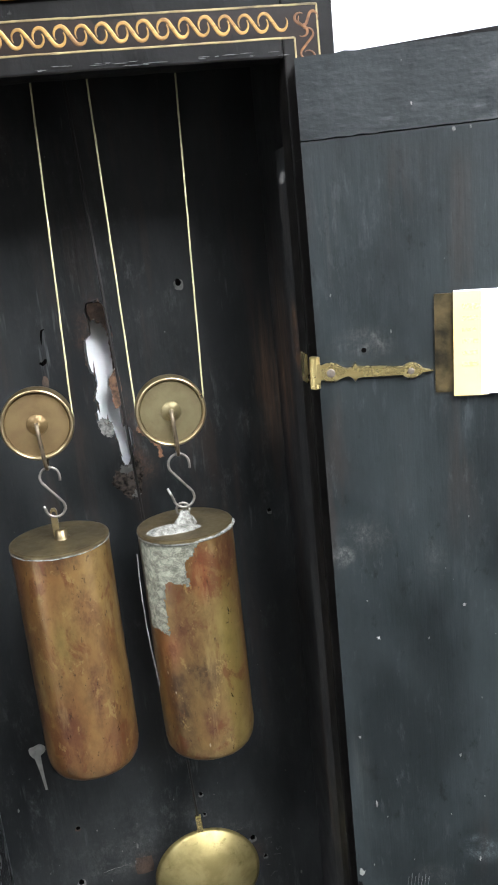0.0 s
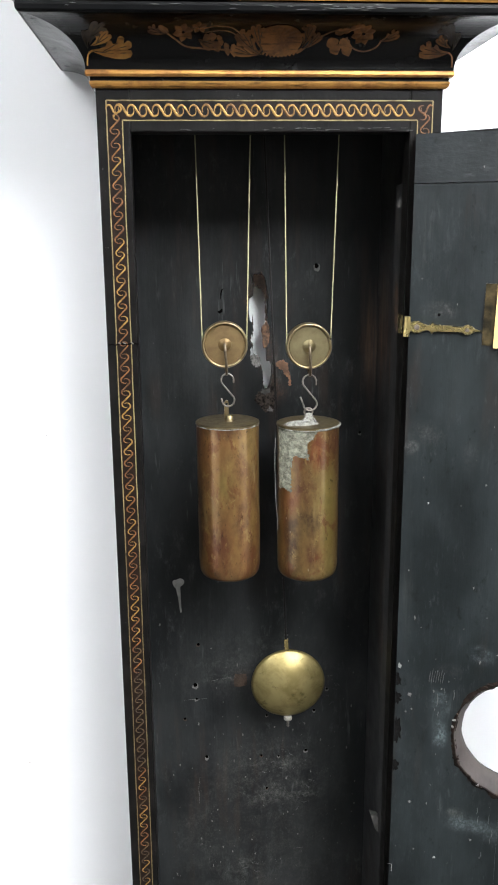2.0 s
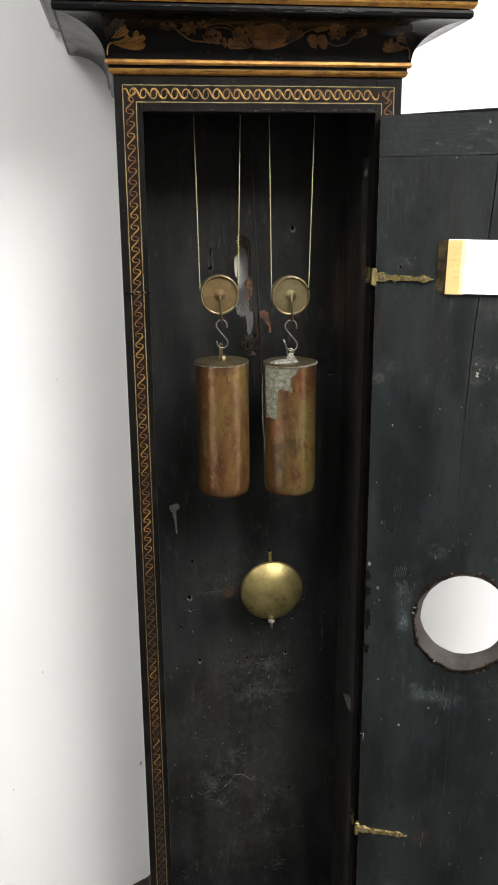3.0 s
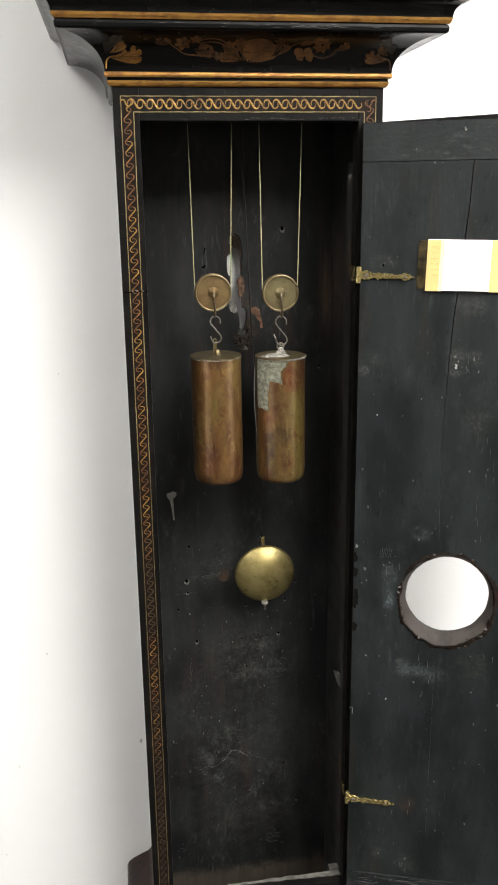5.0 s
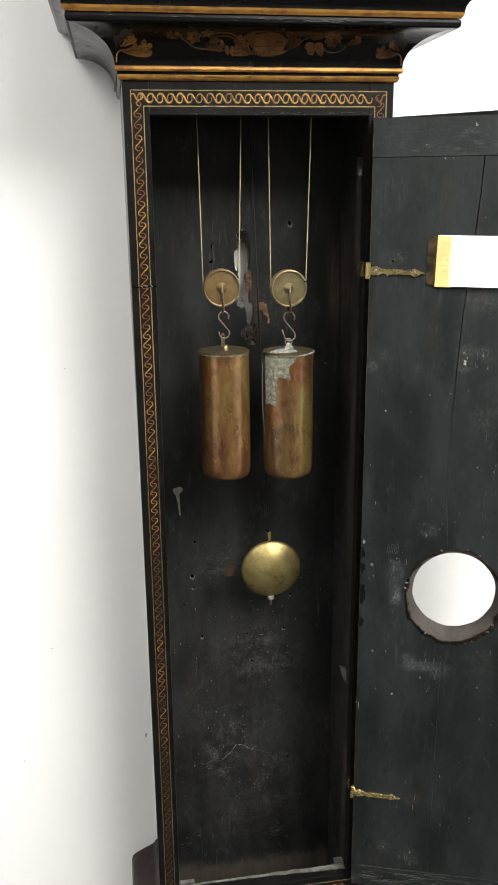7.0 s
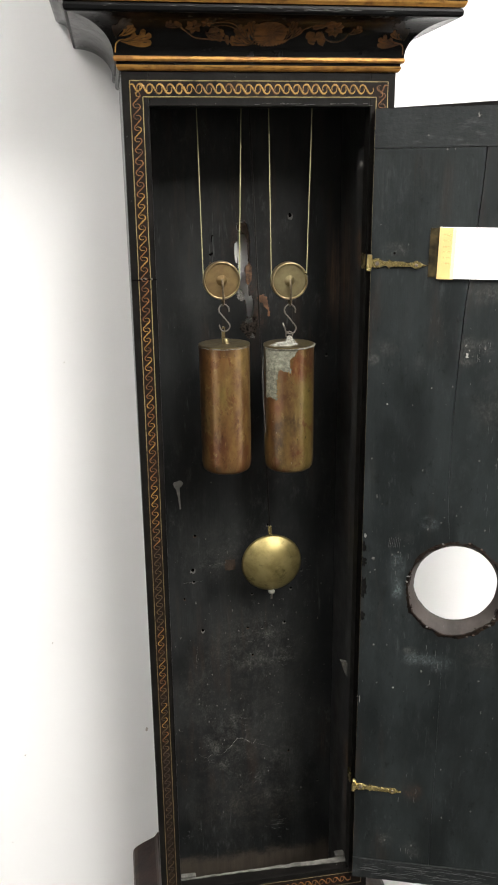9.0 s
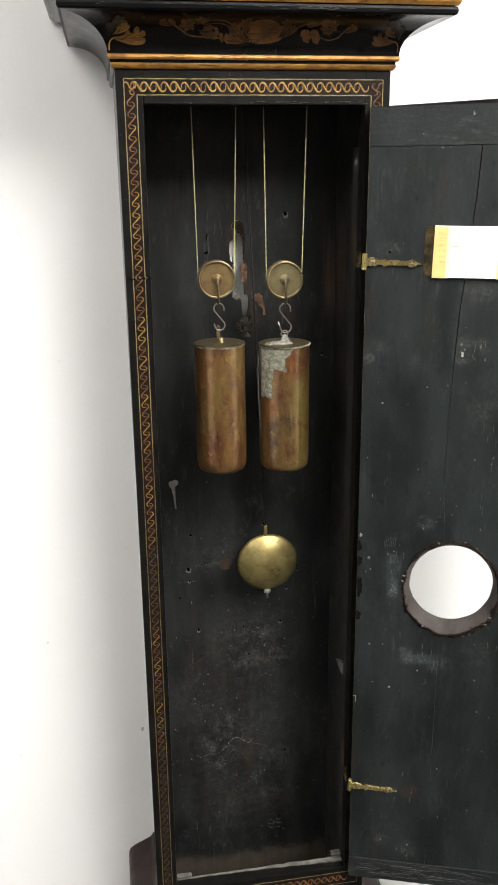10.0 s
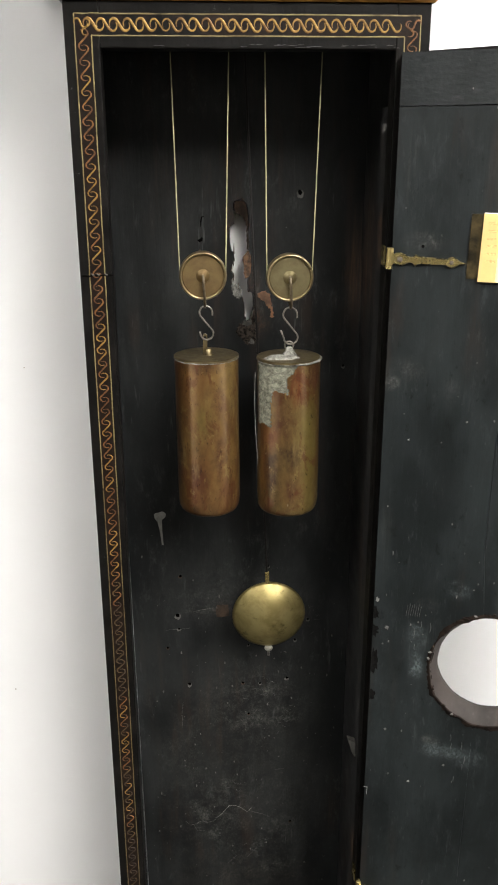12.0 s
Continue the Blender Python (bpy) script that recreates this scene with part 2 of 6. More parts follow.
DOOR_AT, DOOR_TURN, DOOR_T = (0.114, -0.013), -18.5, 0.016
DOOR_M = pose(DOOR_AT[0], DOOR_AT[1], 0, 0, 0, DOOR_TURN)
GREY, PALE, RUST = (0.108, 0.108, 0.098), (0.12, 0.145, 0.148), (0.10, 0.05, 0.028)
# first patch: dust haze lightened further in place of light reaching the lower board
BACK_BLOBS = [(0.0, 0.165, 0.58, 0.19, 0.34, 0.50, (0.062, 0.056, 0.049)), (0.0, 0.165, 0.47, 0.15, 0.06, 0.5, (0.07, 0.06, 0.048)), (0.128, 0.165, 1.335, 0.014, 0.085, 0.7, (0.22, 0.12, 0.06)), (0.115, 0.165, 1.31, 0.009, 0.07, 0.5, (0.17, 0.09, 0.045)), (0.125, 0.165, 0.60, 0.012, 0.08, 0.8, (0.12, 0.06, 0.03)), (0.01, 0.165, 0.775, 0.12, 0.08, 0.55, GREY), (-0.01, 0.165, 0.93, 0.12, 0.07, 0.45, GREY), (0.0, 0.165, 0.60, 0.14, 0.16, 0.22, GREY), (0.02, 0.165, 0.745, 0.075, 0.022, 0.7, GREY), (-0.03, 0.165, 0.60, 0.05, 0.06, 0.35, GREY), (-0.066, 0.165, 0.608, 0.016, 0.017, 1.0, GREY), (-0.052, 0.165, 0.586, 0.014, 0.020, 1.0, GREY), (-0.042, 0.165, 0.560, 0.011, 0.022, 1.0, GREY), (-0.035, 0.165, 0.538, 0.008, 0.018, 1.0, GREY), (0.019, 0.165, 0.531, 0.016, 0.016, 0.9, GREY), (-0.021, 0.165, 0.639, 0.014, 0.016, 0.8, GREY), (0.026, 0.165, 0.790, 0.022, 0.012, 0.9, GREY), (0.052, 0.165, 0.743, 0.030, 0.006, 0.9, GREY), (0.007, 0.165, 0.919, 0.014, 0.013, 1.0, RUST),
              (0.045, 0.165, 0.56, 0.03, 0.03, 0.6, GREY), (0.045, 0.165, 0.49, 0.03, 0.02, 0.6, GREY), (0.05, 0.165, 0.925, 0.05, 0.012, 0.7, GREY), (-0.05, 0.165, 0.915, 0.05, 0.010, 0.6, GREY), (0.072, 0.165, 0.90, 0.022, 0.02, 0.7, RUST),
              (-0.024, 0.165, 0.912, 0.014, 0.014, 1.0, RUST), (-0.06, 0.165, 1.28, 0.06, 0.09, 0.14, GREY), (0.06, 0.165, 1.33, 0.05, 0.09, 0.08, GREY), (0.02, 0.165, 1.27, 0.018, 0.025, 0.9, RUST), (-0.004, 0.165, 1.385, 0.016, 0.035, 0.8, RUST), (0.012, 0.165, 1.31, 0.016, 0.04, 0.8, RUST), (-0.08, 0.165, 0.70, 0.04, 0.08, 0.3, GREY)]
SIDE_BLOBS = [(0.137, 0.135, 1.36, 0.026, 0.11, 1.0, (0.26, 0.14, 0.07)), (0.137, 0.10, 1.33, 0.012, 0.09, 0.9, (0.2, 0.11, 0.055)), (0.137, 0.13, 0.55, 0.02, 0.07, 0.7, RUST), (0.123, 0.03, 1.375, 0.024, 0.04, 1.0, (0.22, 0.115, 0.05)), (0.123, 0.03, 0.66, 0.024, 0.035, 1.0, (0.22, 0.115, 0.05)), (0.123, 0.03, 1.475, 0.010, 0.010, 0.35, PALE), (0.125, 0.03, 0.80, 0.012, 0.012, 0.6, GREY)]


def on_door(u, z, ru, rz, strength, tint):
    q = DOOR_M @ Vector((u, 0, z))
    return (q.x, q.y, q.z, ru, rz, strength, tint)


DOOR_BLOBS = [on_door(*r) for r in ((0.0535, 0.987, 0.013, 0.020, 1.0, PALE), (0.0545, 0.953, 0.010, 0.024, 1.0, PALE), (0.060, 1.025, 0.016, 0.010, 0.7, GREY), (0.090, 1.045, 0.018, 0.014, 0.8, PALE), (0.086, 0.852, 0.030, 0.014, 1.0, PALE), (0.112, 0.847, 0.030, 0.016, 0.8, PALE),
              (0.077, 0.864, 0.016, 0.008, 0.9, GREY), (0.122, 1.262, 0.016, 0.026, 1.0, GREY), (0.142, 1.268, 0.016, 0.014, 0.9, GREY), (0.140, 1.329, 0.022, 0.016, 0.7, GREY), (0.123, 1.3355, 0.012, 0.010, 0.8, GREY), (0.028, 1.265, 0.026, 0.016, 0.3, GREY), (0.0146, 1.2515, 0.010, 0.012, 1.0, GREY), (0.068, 1.246, 0.012, 0.022, 0.25, GREY),
              (0.153, 1.20, 0.030, 0.05, 0.45, GREY), (0.089, 0.641, 0.018, 0.020, 0.7, RUST), (0.093, 0.541, 0.020, 0.020, 0.8, GREY), (0.053, 0.555, 0.016, 0.014, 0.7, GREY), (0.035, 1.378, 0.022, 0.012, 0.8, GREY), (0.165, 0.862, 0.040, 0.030, 0.5, GREY), (0.017, 1.45, 0.012, 0.05, 0.5, GREY), (0.016, 1.10, 0.010, 0.07, 0.4, GREY))]
BASE_BLOBS = [(-0.195, y, 0.387, 0.010, 0.06, 1.0, (0.12, 0.055, 0.038)) for y in (-0.04, 0.02, 0.06, 0.15)] + [(-0.16, -0.02, 0.40, 0.010, 0.05, 1.0, (0.10, 0.05, 0.036)), (-0.175, -0.046, 0.39, 0.008, 0.08, 1.0, (0.12, 0.06, 0.045))]
M_WALL = plain("white_wall_paint", (0.74, 0.74, 0.74), 0.75, grain=5, vary=0.015, bumps=0.08)
M_STAIN = plain("wall_stain", (0.40, 0.37, 0.33), 0.8, grain=300, vary=0.15)
M_ROOM = plain("dark_unseen_wall", (0.10, 0.095, 0.09), 0.8, grain=5, vary=0.1)
M_CEIL = plain("white_ceiling_paint", (0.8, 0.8, 0.79), 0.85, grain=4, vary=0.02)
M_FLOOR = plain("grey_floor", (0.038, 0.036, 0.033), 0.75, grain=8, vary=0.12)
M_BLACK = lacquer("black_lacquer", (0.0034, 0.0031, 0.0028), (0.0072, 0.0064, 0.0057), 0.40, 0.35, 0.10)
M_GROUND = lacquer("brown_black_ground", (0.007, 0.0043, 0.0031), (0.012, 0.0068, 0.0045), 0.40, 0.05, 0.12)
M_COVE = lacquer("black_gloss_lacquer", (0.0012, 0.0012, 0.0012), (0.003, 0.0028, 0.0026), 0.20, 0.12, 0.24)
M_SLAB = lacquer("worn_black_edge", (0.0020, 0.0021, 0.0022), (0.0042, 0.0042, 0.0043), 0.34, 1.0, 0.07)
M_SIDE = lacquer("black_side_lacquer", (0.012, 0.012, 0.012), (0.02, 0.02, 0.02), 0.22, 0.1)
M_BOARD = old_paint("black_back_board", (0.0056, 0.0063, 0.0066), (0.0172, 0.0184, 0.0186), (0.085, 0.09, 0.087), 0.75, 0.40, 0.8, 0.12, 0.3, bare=0.402, blobs=BACK_BLOBS, mottle=0.22)
M_INSIDE = old_paint("black_inner_side", (0.012, 0.012, 0.012), (0.024, 0.024, 0.023), (0.05, 0.05, 0.048), 0.3, 0.42, 0.3, 0.45, 1.7, blobs=SIDE_BLOBS)
M_DOOR = old_paint("black_door_board", (0.0048, 0.0062, 0.0064), (0.0126, 0.0157, 0.0162), (0.053, 0.060, 0.061), 0.36, 0.46, 0.6, 0.08, 2.9, blobs=DOOR_BLOBS, shine=0.22, mottle=0.9)
M_CLAMP = old_paint("black_door_clamp", (0.0058, 0.0070, 0.0073), (0.0118, 0.0138, 0.0142), (0.045, 0.048, 0.048), 0.9, 0.5, 0.9, 0.0, 4.1, level=True, shine=0.2, mottle=0.7)
M_RAW = old_paint("raw_cut_wood", (0.018, 0.0145, 0.013), (0.040, 0.033, 0.030), (0.065, 0.056, 0.052), 0.5, 0.7, 0.2, 0.5, 5.2)
M_SPLINTER = plain("torn_brown_wood", (0.045, 0.028, 0.018), 0.8, grain=120, vary=0.5, bumps=0.5)
M_PALE = plain("pale_bare_wood", (0.075, 0.073, 0.065), 0.8, grain=70, vary=0.5, bumps=0.4)
M_CHIP = plain("chipped_paint", (0.24, 0.235, 0.215), 0.75, grain=90, vary=0.25)
M_HOLE = plain("dark_nail_hole", (0.0015, 0.0014, 0.0013), 0.9, shine=0.02)
M_WORN_GLINT = plain("rubbed_paint_and_glint", (0.043, 0.043, 0.041), 0.4, grain=300, vary=0.4)
M_TORN = plain("dark_torn_wood", (0.020, 0.0135, 0.0095), 0.85, grain=160, vary=0.6, bumps=0.7, shine=0.1)
M_BARE = plain("bare_orange_wood", (0.13, 0.066, 0.034), 0.8, grain=90, vary=0.45, bumps=0.5)
M_FLAP = plain("torn_orange_wood", (0.085, 0.044, 0.022), 0.8, grain=260, vary=0.7, bumps=0.7)
M_FRAY = plain("frayed_dark_wood", (0.034, 0.027, 0.022), 0.85, grain=330, vary=0.9, bumps=0.9, distance=0.0015, shine=0.1)
M_CRUMB = plain("crumbling_pale_wood", (0.12, 0.117, 0.105), 0.85, grain=380, vary=0.6, bumps=0.8, distance=0.0012)
M_RUBBED = plain("dull_rubbed_paint", (0.026, 0.028, 0.028), 0.6, grain=300, vary=0.4)
M_DENT = plain("dark_bruised_wood", (0.0026, 0.0024, 0.0022), 0.8, grain=220, vary=0.6, bumps=0.8, shine=0.1)
M_RAGGED = plain("dark_torn_edge", (0.010, 0.0065, 0.0048), 0.85, grain=150, vary=0.7, bumps=0.8, shine=0.1)
M_FAINT_INK = plain("faint_red_ink", (0.74, 0.67, 0.60), 0.6, grain=300, vary=0.06)
M_FADED = plain("faded_tape", (0.80, 0.66, 0.36), 0.5, grain=40, vary=0.05)
M_DUST = plain("dusty_rim", (0.10, 0.097, 0.09), 0.85, grain=200, vary=0.4)
M_GILT = gilt("gilt_paint", (0.27, 0.158, 0.040), (0.115, 0.058, 0.018), 0.5, 0.42)
M_LINE = gilt("pale_gilt_line", (0.22, 0.175, 0.075), (0.125, 0.09, 0.038), 0.3, 0.42)
M_GBAND = gilt("gilt_moulding", (0.37, 0.185, 0.045), (0.22, 0.10, 0.027), 0.65, 0.36)
# dimmer gilts: wear together with weaker light put into the colour
M_GHOST = gilt("worn_faint_lit_gilt", (0.036, 0.022, 0.009), (0.014, 0.008, 0.005), 0.3, 0.5, (0.34, 0.6))
M_LINE_DIM = gilt("worn_dim_lit_line", (0.12, 0.092, 0.038), (0.055, 0.038, 0.016), 0.3, 0.45)
M_DIM = gilt("worn_dim_lit_gilt", (0.068, 0.043, 0.014), (0.024, 0.014, 0.007), 0.3, 0.5, (0.34, 0.6))
M_BRONZE = gilt("bronze_gilt_ornament", (0.195, 0.088, 0.027), (0.080, 0.035, 0.014), 0.5, 0.46, (0.36, 0.62))
M_BASE = old_paint("dark_brown_base", (0.006, 0.004, 0.0035), (0.028, 0.013, 0.0095), (0.06, 0.04, 0.032), 0.45, 0.36, 0.1, 1.0, 6.4, blobs=BASE_BLOBS)
M_PULLEY = brass("tarnished_brass_pulley", (0.175, 0.122, 0.054), (0.135, 0.088, 0.040), 0.40, 0.75, stains=0.3, scale=60)
M_PULLEY_PALE = brass("olive_brass_pulley", (0.16, 0.135, 0.070), (0.125, 0.10, 0.05), 0.40, 0.75, stains=0.3, scale=60)
M_RIM = brass("bright_brass_rim", (0.32, 0.26, 0.15), (0.21, 0.155, 0.08), 0.3, 0.9, stains=0.4)
ROSE, OLIVE, UMBER = (0.105, 0.034, 0.020), (0.235, 0.180, 0.048), (0.055, 0.032, 0.019)
# first patch: dark left edge, the dark trunk's reflection put into the colour
M_WEIGHT = patina("copper_stained_sheath", ((0.262, 0.162, 0.054), (0.215, 0.108, 0.036)), ((-0.070, 0.045, 1.17, 0.014, 0.07, 0.8, UMBER), (-0.052, 0.025, 1.14, 0.013, 0.030, 0.8, ROSE), (-0.030, 0.026, 1.165, 0.007, 0.035, 0.7, ROSE), (-0.028, 0.026, 1.225, 0.012, 0.016, 0.6, ROSE), (-0.022, 0.030, 1.13, 0.016, 0.012, 0.7, ROSE), (-0.045, 0.023, 1.205, 0.012, 0.02, 0.5, OLIVE), (-0.060, 0.03, 1.105, 0.03, 0.02, 0.6, UMBER), (-0.045, 0.023, 1.258, 0.03, 0.008, 0.5, UMBER)))
M_WEIGHT_OLIVE = patina("olive_stained_sheath", ((0.232, 0.164, 0.056), (0.190, 0.112, 0.038)), ((0.060, 0.030, 1.17, 0.016, 0.085, 0.75, OLIVE), (0.066, 0.033, 1.245, 0.016, 0.018, 0.85, ROSE), (0.046, 0.023, 1.236, 0.009, 0.026, 1.0, (0.20, 0.055, 0.021)), (0.032, 0.024, 1.20, 0.016, 0.035, 0.6, ROSE), (0.040, 0.023, 1.165, 0.016, 0.02, 0.8, UMBER), (0.022, 0.03, 1.14, 0.014, 0.05, 0.7, UMBER), (0.042, 0.023, 1.13, 0.010, 0.02, 0.7, ROSE), (0.02, 0.03, 1.185, 0.012, 0.02, 0.7, (0.28, 0.12, 0.05))))
M_LID = brass("dull_brass_lid", (0.17, 0.135, 0.07), (0.11, 0.085, 0.045), 0.36, 0.85, stains=0.6, scale=70)
M_LEAD = crust("oxidised_lead", (0.055, 0.055, 0.040), (0.245, 0.243, 0.185))
M_SOLDER = crust("white_solder_crust", (0.085, 0.082, 0.066), (0.42, 0.415, 0.37))
M_BOB = brass("polished_brass_bob", (0.33, 0.27, 0.115), (0.22, 0.175, 0.068), 0.40, 0.85, (0.09, 0.075, 0.025), 0.95, 42)
M_STEEL = plain("dull_steel", (0.17, 0.155, 0.135), 0.42, 0.85, grain=200, vary=0.3)
M_STIRRUP = plain("tarnished_stirrup", (0.11, 0.085, 0.055), 0.45, 0.8, grain=200, vary=0.35)
M_ROD = plain("dark_steel_rod", (0.014, 0.012, 0.011), 0.6, 0.4, grain=200, vary=0.3)
M_NUT = plain("pale_metal_nut", (0.26, 0.25, 0.22), 0.4, 0.5, grain=200)
M_HINGE = brass("polished_brass_hinge", (0.48, 0.385, 0.165), (0.40, 0.315, 0.13), 0.24, 0.92, stains=0.12, scale=35)
M_SCREW = plain("dull_screw_head", (0.24, 0.20, 0.16), 0.4, 0.8, grain=300, vary=0.3)
M_CORD = plain("pale_gut_cord", (0.36, 0.335, 0.175), 0.5, grain=900, vary=0.25)
M_PAPER = plain("white_paper", (0.87, 0.87, 0.86), 0.6, grain=20, vary=0.01, bumps=0.03)
M_TAPE = plain("yellowed_tape", (0.57, 0.41, 0.16), 0.5, grain=40, vary=0.08, bumps=0.05)
M_OLDTAPE = plain("dark_old_tape", (0.030, 0.022, 0.009), 0.6, grain=60, vary=0.9, bumps=0.3, shine=0.12)
M_INK = plain("faded_red_ink", (0.55, 0.37, 0.145), 0.6, grain=900, vary=0.35)
M_FRAME = plain("white_metal_frame", (0.75, 0.75, 0.75), 0.4)


# ---- mesh helpers ----
def finish(name, bm, material, smooth=False):
    bmesh.ops.recalc_face_normals(bm, faces=bm.faces)
    me = bpy.data.meshes.new(name)
    bm.to_mesh(me)
    bm.free()
    me.materials.append(material)
    if smooth:
        for p in me.polygons:
            p.use_smooth = True
    return me


def thing(name, place, label, category, group="", kind=""):
    e = new(name)
    e.location = place
    e.empty_display_size = 0.05
    return tagged(e, label, category, group, kind)


def part(name, bm, material, parent, label="", smooth=False, offset=None):
    """One mesh under a thing or a part; its points are given in the world."""
    me = bm if isinstance(bm, bpy.types.Mesh) else finish(name, bm, material, smooth)
    ob = new(name, me)
    if parent is not None:
        ob.parent = parent
        if parent.type == "EMPTY":
            ob.matrix_parent_inverse = Matrix.Translation(parent.location).inverted()
    if offset:
        ob.location = offset
    if label:
        ob["label"] = label
    return ob


def box(x0, x1, y0, y1, z0, z1, bevel=0.0, bm=None, m=None):
    own = bm is None
    bm = bm or bmesh.new()
    r = bmesh.ops.create_cube(bm, size=1)
    vs = r["verts"]
    for v in vs:
        v.co = Vector(((x0 + x1) / 2 + v.co.x * (x1 - x0), (y0 + y1) / 2 + v.co.y * (y1 - y0), (z0 + z1) / 2 + v.co.z * (z1 - z0)))
    if bevel and own:
        bmesh.ops.bevel(bm, geom=bm.edges[:], offset=bevel, segments=2, affect="EDGES", profile=0.6)
        vs = bm.verts[:]
    if m:
        bmesh.ops.transform(bm, matrix=m, verts=vs)
    return bm


def waver(bm, amount, scale, cuts=0):
    """Small unevenness of hand-made edges."""
    for v in bm.verts:
        n = noise.noise_vector(v.co * scale)
        v.co += n * amount
    return bm


def lathe(profile, centre, axis="z", segments=48, bm=None):
    """Turn (radius, along) points round an axis through centre."""
    bm = bm or bmesh.new()
    rings = []
    for r, h in profile:
        ring = []
        for i in range(segments):
            a = 2 * math.pi * i / segments
            if axis == "z":
                co = (r * math.cos(a), r * math.sin(a), h)
            else:
                co = (r * math.cos(a), h, r * math.sin(a))
            ring.append(bm.verts.new(Vector(centre) + Vector(co)))
        rings.append(ring)
    for a, b in zip(rings, rings[1:]):
        for i in range(segments):
            j = (i + 1) % segments
            bm.faces.new((a[i], a[j], b[j], b[i]))
    for ring in (rings[0], rings[-1]):
        bm.faces.new(ring)
    return bm


def tube(points, radius, segments=10, bm=None, taper=None):
    bm = bm or bmesh.new()
    pts = [Vector(p) for p in points]
    rings = []
    side = None
    for i, p in enumerate(pts):
        d = (pts[min(i + 1, len(pts) - 1)] - pts[max(i - 1, 0)]).normalized()
        if side is None:
            side = d.cross(Vector((0.3, 1, 0.2))).normalized()
        side = (side - d * side.dot(d)).normalized()
        up = d.cross(side)
        r = radius * (taper(i / (len(pts) - 1)) if taper else 1)
        rings.append([bm.verts.new(p + r * (math.cos(a) * side + math.sin(a) * up)) for a in (2 * math.pi * k / segments for k in range(segments))])
    for a, b in zip(rings, rings[1:]):
        for k in range(segments):
            bm.faces.new((a[k], a[(k + 1) % segments], b[(k + 1) % segments], b[k]))
    bm.faces.new(rings[0])
    bm.faces.new(rings[-1])
    return bm


def slab(outline, y0, y1, holes=(), back_outline=None, back_holes=None):
    """A board between y0 and y1 with an outline of (x, z) points and holes through it; the back may differ from the front."""
    bm = bmesh.new()
    loops = [outline, *holes]
    back = [back_outline or outline, *(back_holes or holes)]
    rows = []
    for y, ls in ((y0, loops), (y1, back)):
        edges, made = [], []
        for loop in ls:
            vs = [bm.verts.new((x, y, z)) for x, z in loop]
            edges += [bm.edges.new((vs[i], vs[(i + 1) % len(vs)])) for i in range(len(vs))]
            made.append(vs)
        bmesh.ops.triangle_fill(bm, use_beauty=True, use_dissolve=False, edges=edges)
        rows.append(made)
    for a, b in zip(*rows):
        n = len(a)
        for i in range(n):
            j = (i + 1) % n
            bm.faces.new((a[i], a[j], b[j], b[i]))
    return bm


def sweep(profile, half, back, bm=None, cap=True):
    """A moulding of (out, z) points run round the left side, front and right side of a case of that half width."""
    bm = bm or bmesh.new()
    rows = []
    for o, z in profile:
        rows.append([bm.verts.new(p) for p in ((-half - o, back, z), (-half - o, -o, z), (half + o, -o, z), (half + o, back, z))])
    for a, b in zip(rows, rows[1:]):
        for i in range(3):
            bm.faces.new((a[i], a[i + 1], b[i + 1], b[i]))
    if cap:
        for i in (0, 3):
            bm.faces.new([r[i] for r in rows])
        for i in range(3):
            bm.faces.new((rows[-1][i], rows[-1][i + 1], rows[0][i + 1], rows[0][i]))
    return bm


def ribbon(points, width, lift, bm, surface):
    """A painted stroke: (a, b) points laid on a surface, with a rounded middle."""
    n = len(points)
    rows = []
    for i, (a, b) in enumerate(points):
        a0, b0 = points[max(i - 1, 0)]
        a1, b1 = points[min(i + 1, n - 1)]
        d = Vector((a1 - a0, b1 - b0)).normalized()
        w = width(i / (n - 1)) if callable(width) else width
        nx, nz = -d.y * w / 2, d.x * w / 2
        rows.append([bm.verts.new(surface(a + nx * k, b + nz * k, lift * h)) for k, h in ((-1, 0.3), (-0.5, 1), (0.5, 1), (1, 0.3))])
    for p, q in zip(rows, rows[1:]):
        for k in range(3):
            bm.faces.new((p[k], p[k + 1], q[k + 1], q[k]))
    return bm


def torn(points, jag, cuts=6, seed=0.0):
    """An outline broken into short, uneven steps."""
    out = []
    for i, (a, b) in enumerate(points):
        c, d = points[(i + 1) % len(points)]
        for k in range(cuts):
            f = k / cuts
            j = noise.noise_vector(Vector((a * 400 + k * 1.7, b * 400, seed + i)))
            out.append((a + (c - a) * f + jag * j.x, b + (d - b) * f + jag * j.y))
    return out


# ---- the room ----
def room():
    x0, x1, y0 = -2.3, 2.7, -3.6
    part_of = (("wall_north", (x0 - 0.1, x1 + 0.1, WALL_Y, WALL_Y + 0.1, 0, ROOM_H)), ("wall_south", (x0 - 0.1, x1 + 0.1, y0 - 0.1, y0, 0, ROOM_H)),
               ("wall_west", (x0 - 0.1, x0, y0, WALL_Y, 0, ROOM_H)), ("wall_east", (x1, x1 + 0.1, y0, WALL_Y, 0, ROOM_H)))
    # unseen walls: south dark for dim reflections, sides white to streak the brass
    for name, b in part_of:
        north = name != "wall_south"
        tagged(part(name, box(*b), M_WALL if north else M_ROOM, None), "smooth white painted plaster wall" if north else "plain unseen wall, dark to keep reflections dim", "wall", kind="structure")
    tagged(part("floor", box(x0 - 0.1, x1 + 0.1, y0 - 0.1, WALL_Y + 0.1, -0.1, 0), M_FLOOR, None), "plain grey brown floor", "floor", kind="structure")
    tagged(part("ceiling", box(x0 - 0.1, x1 + 0.1, y0 - 0.1, WALL_Y + 0.1, ROOM_H, ROOM_H + 0.1), M_CEIL, None), "plain white ceiling", "ceiling", kind="structure")


